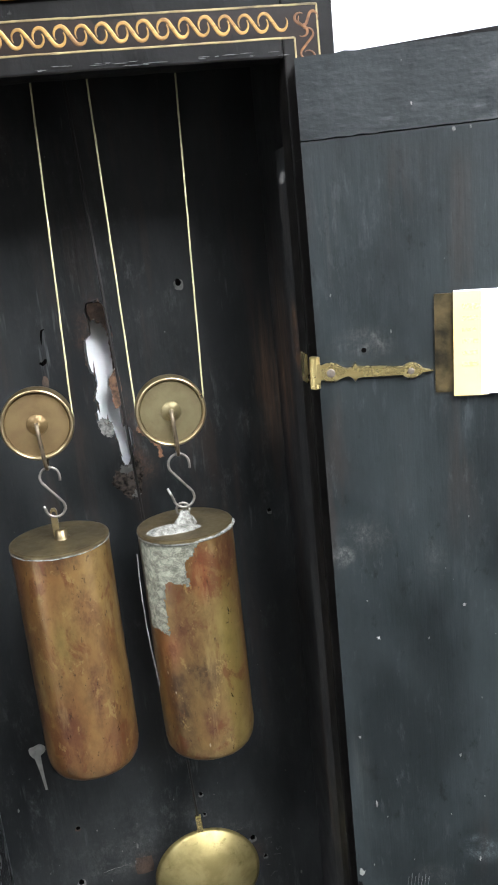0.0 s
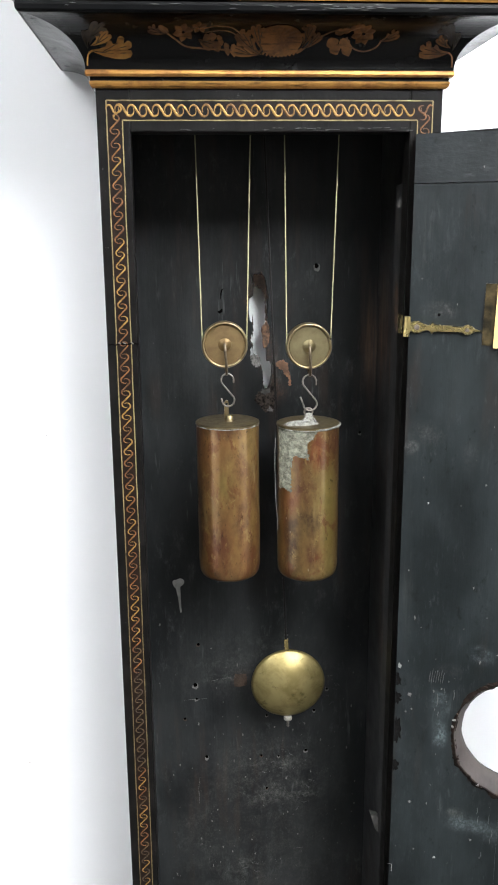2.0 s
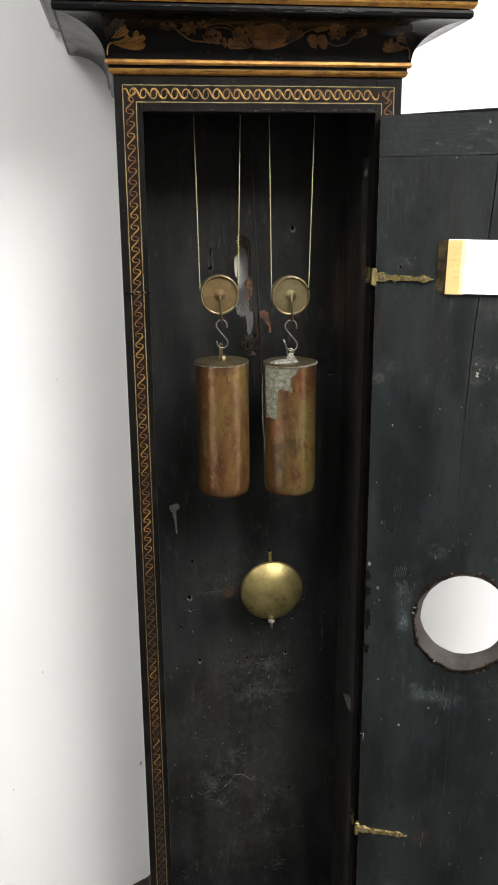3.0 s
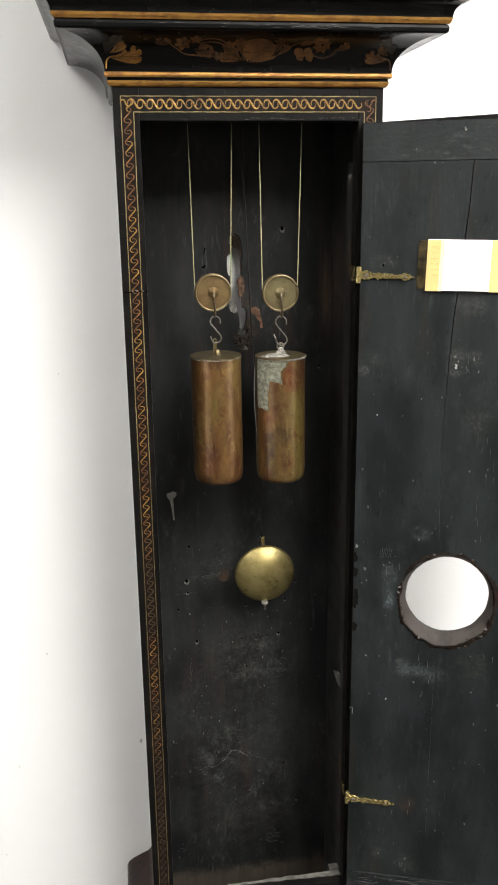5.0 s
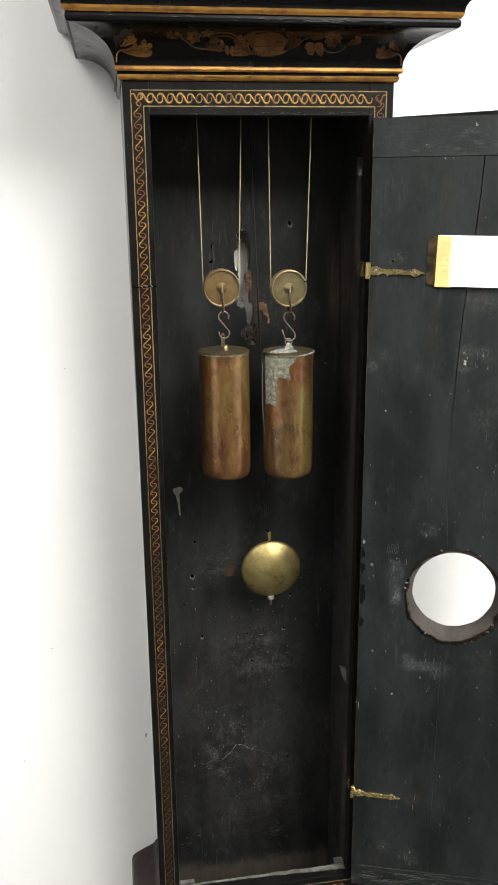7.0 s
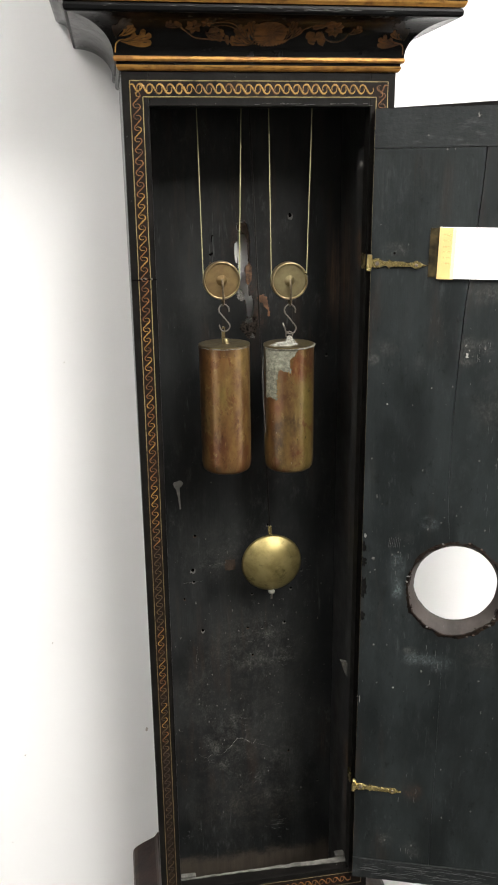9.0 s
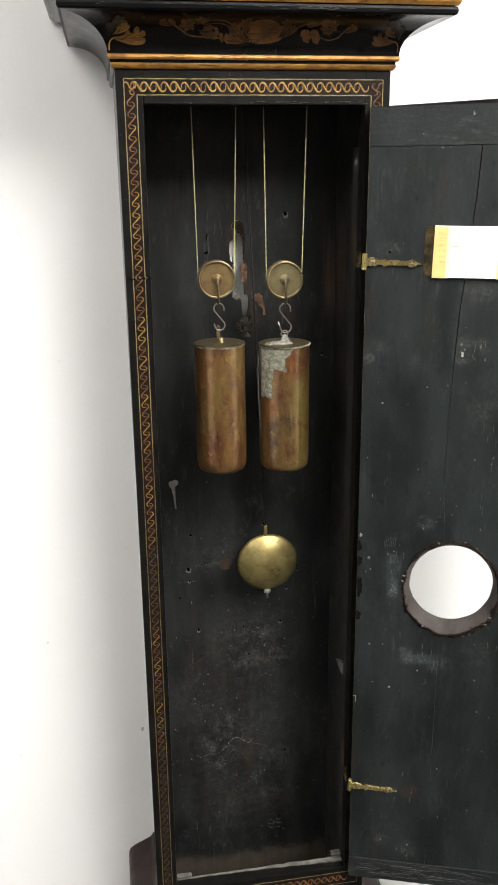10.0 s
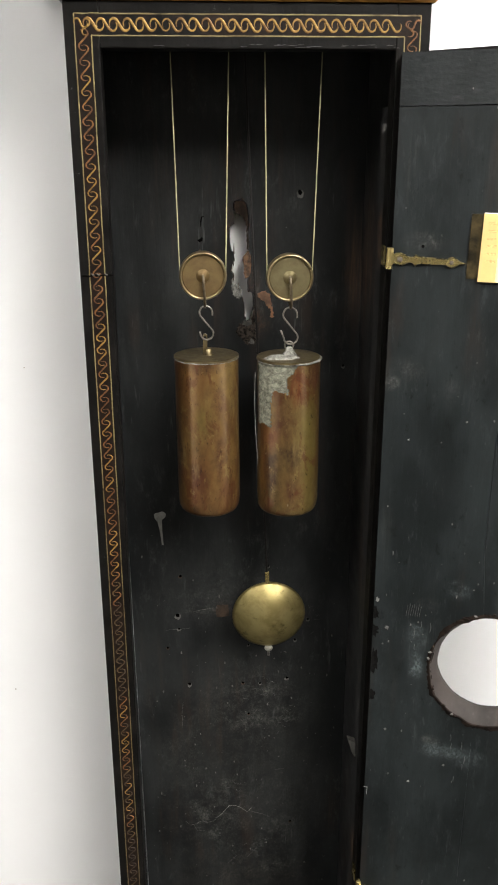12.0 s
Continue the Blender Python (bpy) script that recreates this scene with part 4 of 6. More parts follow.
def cornice():
    """Gilt beads, cove and edge slab under the hood, run round three sides."""
    b = BACK + 0.02
    gilt_band("gilt_bead", [(-0.002, 1.5655), (0.0016, 1.5655), (0.0034, 1.567), (0.0042, 1.569), (0.0044, 1.571), (-0.002, 1.571)], "worn gilt bead")
    part("groove", sweep([(-0.002, 1.5712), (0.0035, 1.5712), (0.0035, 1.5738), (-0.002, 1.5738)], HALF, b), M_COVE, clock)
    gilt_band("gilt_bead", [(-0.002, 1.574), (0.0062, 1.574), (0.0072, 1.576), (0.0070, 1.5785), (0.0062, 1.5793), (-0.002, 1.5793)], "worn gilt band")
    prof = [(-0.002, COVE_Z)] + [cove_at(i / 20) for i in range(21)] + [(-0.002, COVE_Z + COVE_H)]
    part("cove_moulding", sweep(prof, HALF, b), M_COVE, clock, "black lacquered cove painted with gilt foliage", smooth=False)
    z = COVE_Z + COVE_H
    part("slab_moulding", waver(sweep([(0.0, z + 0.0003), (0.0505, z + 0.0003), (0.0522, z + 0.0018), (0.0526, z + 0.005), (0.0518, z + 0.0075), (0.05, z + 0.0085), (0.0, z + 0.0085)], HALF, b), 0.0002, 80), M_SLAB, clock, "worn black edge")
    # foliage
    def leaves(rows, m):
        for x, q, deg, l, w, lobes in rows:
            leaf(x, q, radians(deg), l, w, lobes, m)

    def flower(x, q, r, m, n=6):
        for k in range(n):
            a = 2 * math.pi * k / n + 0.3
            leaf(x + 0.15 * r * math.cos(a), q + 0.15 * r * math.sin(a) / 0.055, a, r, r * 0.42, 1, m)
    leaves(((-0.086, 0.55, 172, 0.017, -0.0050, 3), (-0.086, 0.57, 140, 0.010, 0.0034, 2), (-0.062, 0.46, -35, 0.014, 0.0062, 3), (-0.058, 0.44, 20, 0.012, 0.005, 2), (-0.050, 0.42, -60, 0.010, 0.0045, 2), (-0.040, 0.40, -75, 0.011, 0.0030, 2), (-0.034, 0.38, -80, 0.011, 0.0030, 2),
            (-0.010, 0.22, 140, 0.028, -0.0075, 4), (-0.012, 0.22, 172, 0.024, -0.0058, 4), (-0.008, 0.26, 112, 0.026, -0.0058, 3), (-0.046, 0.52, -70, 0.010, 0.003, 2)), M_BRONZE)
    flower(-0.074, 0.57, 0.0078, M_BRONZE)
    flower(-0.061, 0.66, 0.0055, M_BRONZE, 5)
    stem([(-0.088, 0.56), (-0.080, 0.44), (-0.072, 0.34), (-0.058, 0.31), (-0.034, 0.29)], M_BRONZE, 0.0015)
    stem([(-0.060, 0.62), (-0.046, 0.68), (-0.034, 0.64), (-0.024, 0.48), (-0.016, 0.34)], M_BRONZE, 0.0012)
    stem([(-0.056, 0.56), (-0.044, 0.60), (-0.034, 0.56), (-0.026, 0.44)], M_BRONZE, 0.0010)
    leaves(((0.024, 0.34, 70, 0.022, 0.0058, 3), (0.026, 0.32, 40, 0.018, 0.0048, 3), (0.046, 0.48, -60, 0.016, 0.0068, 2), (0.056, 0.48, -62, 0.017, 0.0062, 2), (0.050, 0.56, 15, 0.014, 0.0045, 2), (0.062, 0.62, 30, 0.012, 0.004, 2), (0.088, 0.44, 20, 0.017, 0.0052, 3)), M_BRONZE)
    flower(0.0735, 0.56, 0.0088, M_BRONZE, 8)
    stem([(0.022, 0.26), (0.034, 0.44), (0.046, 0.58), (0.058, 0.64), (0.066, 0.62)], M_BRONZE, 0.0012)
    stem([(0.060, 0.50), (0.066, 0.34), (0.076, 0.28), (0.086, 0.34), (0.090, 0.46)], M_BRONZE, 0.0013)
    # shell: a fluted oval with a rope below it
    bm = bmesh.new()
    rows = []
    for i in range(9):
        f = 0.01 + 0.99 * i / 8
        ring = []
        for k in range(73):
            a = 2 * math.pi * k / 72
            ridge = abs(math.sin(8 * a + 2.0 * f)) * f
            ring.append(bm.verts.new(cove_plane(0.005 + 0.0185 * f * math.cos(a) * (1 + 0.02 * ridge), 0.46 + 0.26 * f * math.sin(a), 0.0003 + 0.0003 * ridge)))
        rows.append(ring)
    for p, q in zip(rows, rows[1:]):
        for k in range(72):
            bm.faces.new((p[k], p[k + 1], q[k + 1], q[k]))
    part("gilt_shell", bm, M_BRONZE, clock, "dim gilt painted shell")
    for k in range(11):
        x = -0.012 + 0.0032 * k
        stem([(x, 0.19 + 0.0022 * (k - 5) ** 2), (x + 0.0018, 0.235 + 0.0022 * (k - 5) ** 2), (x + 0.0042, 0.25 + 0.0022 * (k - 4.5) ** 2)], M_BRONZE, 0.0018)
    # corner sprays; the left is coloured brighter, as light catches it
    for s, m in ((-1, M_GBAND), (1, M_BRONZE)):
        flip = lambda deg: deg if s > 0 else 180 - deg
        for dx, q, deg, l, w, lobes in ((0.150, 0.27, 182, 0.034, 0.0092, 3), (0.1495, 0.34, 150, 0.020, 0.0058, 3)):
            leaf(s * dx, q, radians(flip(deg)), l * (0.78 if s > 0 else 1), w * (-0.8 if s > 0 else 1), lobes, m)
        for dx, q, deg, l, w, lobes in ((0.1505, 0.36, 112, 0.024, 0.0068, 3), (0.152, 0.30, 84, 0.016, 0.004, 3)):
            leaf(s * dx, q, radians(flip(deg)), l, w * s, lobes, M_DIM if s < 0 else M_GHOST)
        stem([(s * 0.1535, 0.05), (s * 0.1525, 0.20), (s * 0.148, 0.27), (s * 0.138, 0.27)], m, 0.0013)


def hood():
    z = COVE_Z + COVE_H + 0.0088
    b = BACK + 0.02
    gilt_band("hood_gilt_strip", [(0, z), (0.0525, z), (0.0545, z + 0.003), (0.055, z + 0.0055), (0, z + 0.0055)], "worn gilt strip")
    z += 0.0055
    part("hood_cavetto", sweep([(0, z), (0.0548, z)] + [(0.0548 + 0.0125 * (1 - math.cos(a)), z + 0.0135 * math.sin(a)) for a in (i * math.pi / 16 for i in range(1, 9))] + [(0, z + 0.0135)], HALF, b), M_COVE, clock)
    z += 0.0135
    gilt_band("hood_gilt_band", [(0, z), (0.067, z), (0.0705, z + 0.0025), (0.0705, z + 0.0065), (0.0685, z + 0.0085), (0, z + 0.0085)], "broad gilt band")
    z += 0.0085
    part("hood_case", box(-HALF - 0.055, HALF + 0.055, -0.055, b, z, z + 0.42, 0.002), M_BLACK, clock)


def base():
    o = 0.046
    prof = [(-0.002, 0.4230), (0.004, 0.4230), (0.0065, 0.4185), (0.0095, 0.4150), (0.015, 0.4120), (0.022, 0.4090), (0.030, 0.4050), (0.038, 0.4005), (0.0435, 0.3955), (o, 0.3885), (o, 0.3785), (-0.002, 0.3785)]
    part("base_moulding", sweep(prof, HALF + 0.001, BACK + 0.02), M_BASE, clock, "dark reddish brown base moulding")
    w, f, b = HALF + o - 0.004, -o + 0.004, BACK + 0.018
    part("base_front", box(-w, w, f, f + 0.015, 0.06, 0.378, 0.001), M_BASE, clock)
    for a in (-w, w - 0.015):
        part("base_side", box(a, a + 0.015, f + 0.0152, b, 0.06, 0.378, 0.001), M_BASE, clock)
    part("plinth", box(-HALF - o - 0.006, HALF + o + 0.006, -o - 0.006, BACK + 0.02, 0, 0.0596, 0.003), M_BASE, clock)


def chips(plank):
    """Chipped paint, nail holes and scratches on the back board."""
    y = BACK

    def spot(bm, x, z, r, sx=1.0, sz=1.0, n=11, seed=0, lift=0.0004):
        vs = []
        for i in range(n):
            a = 2 * math.pi * i / n
            k = r * (1 + 0.4 * noise.noise(Vector((x * 300 + math.cos(a), z * 300 + math.sin(a), seed))))
            vs.append(bm.verts.new((x + k * sx * math.cos(a), y - lift, z + k * sz * math.sin(a))))
        bm.faces.new(vs)
    bm = bmesh.new()
    spot(bm, -0.0975, 1.0435, 0.0066, 1, 0.95, 16)
    vs = [bm.verts.new((x, y - 0.00045, z)) for x, z in ((-0.1005, 1.041), (-0.0945, 1.041), (-0.0945, 1.022), (-0.0937, 1.0055), (-0.0957, 1.0055), (-0.0975, 1.024))]
    bm.faces.new(vs)
    part("paint_patch", bm, M_CHIP, plank, "pale keyhole-shaped paint patch")
    marks = ((-0.075, 0.962, 0.0032), (-0.080, 0.907, 0.0050), (-0.079, 0.888, 0.0030), (-0.094, 0.861, 0.0030), (-0.068, 0.805, 0.0038), (0.058, 0.807, 0.0036), (0.001, 0.803, 0.0028), (0.023, 0.801, 0.0026), (0.066, 1.411, 0.0050), (0.065, 0.571, 0.0028),
             (0.033, 0.971, 0.0030), (0.034, 0.950, 0.0026), (0.007, 0.919, 0.0054), (0.074, 0.915, 0.0048), (0.084, 0.893, 0.0032), (0.062, 0.888, 0.0030), (0.068, 0.864, 0.0032), (0.008, 0.860, 0.0026), (0.008, 0.755, 0.0026), (0.114, 0.505, 0.0020), (0.118, 1.222, 0.003))
    for i, (x, z, r) in enumerate(marks):
        bm = bmesh.new()
        spot(bm, x, z - 0.3 * r, r * 0.85, 0.9, 1.0, 15, i)
        chip = part("paint_chip", bm, M_DUST if i % 3 else M_SPLINTER, plank)
        if r < 0.0055:
            bm = bmesh.new()
            spot(bm, x, z + 0.15 * r, r * 0.5, 1, 1.1, 9, i + 40, 0.0008)
            part("nail_hole", bm, M_HOLE, plank)
    bm = bmesh.new()
    bm.faces.new([bm.verts.new((-0.024 + dx, y - 0.0004, 0.911 + dz)) for dx, dz in ((-0.0075, -0.0085), (-0.001, -0.009), (0.0075, -0.0075), (0.008, 0.0), (0.007, 0.0085), (0.0, 0.008), (-0.007, 0.009), (-0.0082, 0.001))])
    part("bare_patch", bm, M_SPLINTER, plank)
    rnd = random.Random(4)
    scratches = [[(-0.042, 0.580), (-0.029, 0.592), (-0.020, 0.604), (-0.013, 0.605), (-0.004, 0.600), (0.006, 0.592), (0.011, 0.599)], [(-0.080, 0.583), (-0.073, 0.575), (-0.066, 0.576), (-0.057, 0.582), (-0.050, 0.578), (-0.042, 0.580)], [(-0.077, 0.778), (-0.079, 0.763), (-0.079, 0.738)],
                 [(0.012, 0.592), (0.024, 0.587), (0.036, 0.581)], [(-0.068, 0.574), (-0.065, 0.566), (-0.054, 0.563)], [(-0.060, 0.912), (-0.035, 0.916)], [(-0.095, 0.887), (-0.066, 0.888)], [(0.019, 0.920), (0.066, 0.927)], [(0.043, 0.661), (0.057, 0.662)],
                 [(0.036, 0.435), (0.061, 0.435)], [(0.036, 0.427), (0.059, 0.426)], [(0.040, 0.418), (0.057, 0.419)], [(-0.022, 0.503), (-0.010, 0.516)], [(0.004, 0.511), (0.019, 0.528)]]
    for number, pts in enumerate(scratches):
        bm = bmesh.new()
        fine = []
        for (x0, z0), (x1, z1) in zip(pts, pts[1:]):
            for f in range(5):
                fine.append((x0 + (x1 - x0) * f / 5 + rnd.uniform(-4e-4, 4e-4), z0 + (z1 - z0) * f / 5 + rnd.uniform(-4e-4, 4e-4)))
        fine.append(pts[-1])
        ribbon(fine, lambda t: 0.00015 + 0.00045 * abs(math.sin(5 * math.pi * t)) * math.sin(math.pi * t), 0.0003, bm, lambda a, b, l: Vector((a, y - 0.0002 - l, b)))
        part("scratch", bm, M_CHIP if number < 1 else M_DUST, plank)
    # fine paint flakes and dust
    for m, count, spread in ((M_DUST, 220, 0.18),):
        bm = bmesh.new()
        for i in range(count):
            x, z = rnd.uniform(-0.125, 0.125), 0.72 + rnd.gauss(0, spread)
            if 0.44 < z < 1.45:
                spot(bm, x, z, rnd.choice((0.0004, 0.0005, 0.0006, 0.0011)), 0.8, rnd.uniform(0.8, 2.2), 7, i)
        tagged(part("dust", bm, m, plank), kind="stuff")
    for cx, cz, n in ((0.019, 0.531, 9), (0.048, 0.428, 9), (-0.045, 0.565, 7), (-0.021, 0.639, 6), (0.082, 0.895, 9), (0.026, 0.785, 10), (0.052, 0.743, 8), (-0.110, 0.427, 6)):
        bm = bmesh.new()
        for i in range(n):
            x, z = cx + rnd.gauss(0, 0.011), cz + rnd.gauss(0, 0.010)
            pts = [(x + 0.0022 * k * rnd.uniform(0.4, 1.2), z + rnd.gauss(0, 0.0012)) for k in range(4)]
            ribbon(pts, lambda t: 0.0002 + 0.0005 * math.sin(math.pi * t), 0.0003, bm, lambda a, b, l: Vector((a, y - 0.0002 - l, b)))
        tagged(part("scuff", bm, M_WORN_GLINT, plank), kind="stuff")
    # the split in the board beside the pulley
    bm = bmesh.new()
    ribbon([(-0.0365, 1.3885), (-0.0385, 1.3875), (-0.0395, 1.3835), (-0.0400, 1.3775)], lambda t: 0.0005 + 0.0012 * math.sin(math.pi * t), 0.0003, bm, lambda a, b, l: Vector((a, y - 0.0002 - l, b)))
    part("split", bm, M_HOLE, plank)
    bm = bmesh.new()
    spot(bm, -0.0415, 1.3480, 0.0030, 0.8, 2.2, 11, 8)
    part("bare_patch", bm, M_SPLINTER, plank)
    bm = bmesh.new()
    ribbon([(-0.0435, 1.3640), (-0.0415, 1.3630), (-0.0395, 1.3645), (-0.0385, 1.3665)], lambda t: 0.0012 + 0.0022 * math.sin(math.pi * t), 0.0003, bm, lambda a, b, l: Vector((a, y - 0.0006 - l, b)))
    part("split", bm, M_HOLE, plank)
    part("bare_patch", waver(slab(torn([(0.0205, 1.303), (0.0235, 1.3075), (0.0300, 1.3080), (0.0345, 1.3045), (0.0352, 1.296), (0.0375, 1.288), (0.0382, 1.280), (0.0360, 1.279), (0.0345, 1.288), (0.0312, 1.291), (0.0290, 1.297), (0.0245, 1.2985)], 0.0018, 7), y - 0.0006, y + 0.002), 0.0004, 500), M_BARE, plank, "bare orange brown wood patch")


def edge_wear_and_glints():
    """Rubbed paint and painted glints along the rail and the slab edge, and paint rubbed off the cracked stile."""
    rnd = random.Random(21)
    # thin strokes on the rail's edge: glints drawn in colour among rubbed paint
    for i in range(26):
        x = rnd.choice((rnd.uniform(-0.02, 0.115), rnd.uniform(0.05, 0.118), rnd.uniform(-0.115, 0.115)))
        l, z = rnd.uniform(0.002, 0.009), TOP + 0.0012 + rnd.uniform(0, 0.0022)
        pts = [(x + l * k / 6, z + 0.0002 * noise.noise(Vector((x * 400 + k, 1, i)))) for k in range(7)]
        part("wear_and_glint", ribbon(pts, lambda t: 0.00035 * math.sin(math.pi * t) + 0.0001, 0.0002, bmesh.new(), lambda a, b, l: Vector((a, -0.0004 - l, b))), M_WORN_GLINT, clock)
    z0 = COVE_Z + COVE_H
    # the slab's glossy highlights drawn as pale strokes, with its scuffs
    for i in range(30):
        x = rnd.choice((rnd.uniform(0.03, 0.085), rnd.uniform(0.03, 0.085), rnd.uniform(-0.17, 0.18)))
        l, z = rnd.uniform(0.003, 0.011), z0 + 0.0035 + rnd.uniform(-0.001, 0.003)
        pts = [(x + l * k / 8, z + 0.0005 * noise.noise(Vector((x * 300 + 0.6 * k, 4, i)))) for k in range(9)]
        part("wear_and_glint", ribbon(pts, lambda t: 0.0005 * math.sin(math.pi * t) + 0.0001, 0.0002, bmesh.new(), lambda a, b, l: Vector((a, -0.0530 - l, b))), M_WORN_GLINT, clock)
    pts = [(-0.1495, 1.3500), (-0.146, 1.3508), (-0.142, 1.3500), (-0.138, 1.3512), (-0.133, 1.3505), (-0.127, 1.3512), (-0.1215, 1.3508)]
    part("stile_crack", ribbon(pts, lambda t: 0.0012, 0.0003, bmesh.new(), lambda a, b, l: Vector((a, -0.0006 - l, b))), M_HOLE, clock)
    for x in (-0.140, -0.1355, -0.1285):
        part("wear_and_glint", ribbon([(x, 1.3525), (x + 0.001, 1.3515), (x + 0.0025, 1.3510)], 0.0012, 0.0003, bmesh.new(), lambda a, b, l: Vector((a, -0.0009 - l, b))), M_DUST, clock)


board = trunk()
gilding()
cornice()
hood()
base()
chips(board)
edge_wear_and_glints()

# ---- the open door ----
D0, D1, DZ0, DZ1 = 0.0088, 0.262, 0.481, 1.5275
HOLE_U, HOLE_Z = 0.1268, 0.9565


def in_door(bm):
    bmesh.ops.transform(bm, matrix=DOOR_M, verts=bm.verts)
    return bm


def ring_loop(u, z, ru, rz, n=56, rag=0.0, seed=0.0, start=0.0):
    out = []
    for i in range(n):
        a = start + 2 * math.pi * i / n
        k = 1 + rag * noise.noise(Vector((3.0 * math.cos(a), 3.0 * math.sin(a), seed))) + rag * 0.5 * noise.noise(Vector((11 * math.cos(a), 11 * math.sin(a), seed + 5)))
        out.append((u + ru * k * math.cos(a), z + rz * k * math.sin(a)))
    return out


def wavy(u0, z0, u1, z1, n, amount, seed):
    return [(u0 + (u1 - u0) * i / n + amount * noise.noise(Vector((i * 0.9, seed, 0))), z0 + (z1 - z0) * i / n + amount * noise.noise(Vector((seed, i * 0.9, 3)))) for i in range(n + 1)]


def hinge(name, z, parent):
    """A strap hinge with round eyes, a knop and a pointed end."""
    half = [(0.0072, 0.0078), (0.0096, 0.0078), (0.0100, 0.0054), (0.0106, 0.0050), (0.0132, 0.0062), (0.0160, 0.0066), (0.0188, 0.0059), (0.0212, 0.0044), (0.0238, 0.0030), (0.0256, 0.0028), (0.0274, 0.0036), (0.0288, 0.0056), (0.0295, 0.0066),
            (0.0303, 0.0050), (0.0314, 0.0041), (0.0332, 0.0039), (0.0450, 0.0035), (0.0540, 0.0030), (0.0556, 0.0029), (0.0572, 0.0044), (0.0598, 0.0054), (0.0625, 0.0050), (0.0650, 0.0032), (0.0668, 0.0014), (0.0690, 0.0008), (0.0725, 0.0002)]
    half = [(u, 0.86 * h) for u, h in half]
    out = [(u, z + h) for u, h in half] + [(u, z - h) for u, h in reversed(half)]
    sag = DOOR_M @ Matrix.Translation((0.003, 0, z)) @ pose(0, 0, 0, 0, 2.4, 0) @ Matrix.Translation((-0.003, 0, -z))

    def hung(bm):
        bmesh.ops.transform(bm, matrix=sag, verts=bm.verts)
        return bm
    face = [(0.0375 + (u - 0.0375) * 0.985, z + (b - z) * 0.80) for u, b in out]  # bevelled face
    bm = slab(face, -0.0026, -0.0001, (), out)
    strap = part(name, hung(bm), M_HINGE, parent, "polished brass strap hinge")
    for u, r in ((0.0160, 0.0029), (0.0600, 0.0022)):
        part("screw", hung(lathe([(r * 0.3, -0.0030), (r * 0.75, -0.0029), (r, -0.0022), (r, -0.0010)], (u, 0, z), "y", 18)), M_SCREW, strap, "dull steel screw")
    part("knuckle", hung(lathe([(0.0026, z - 0.0092), (0.0030, z - 0.0088), (0.0030, z + 0.0088), (0.0026, z + 0.0092)], (0.0068, 0.0000, 0), "z", 16)), M_HINGE, strap)
    part("leaf", box(0.1196, 0.1209, 0.001, 0.013, z - 0.0088, z + 0.0088, 0.0003), M_HINGE, strap)
    return strap


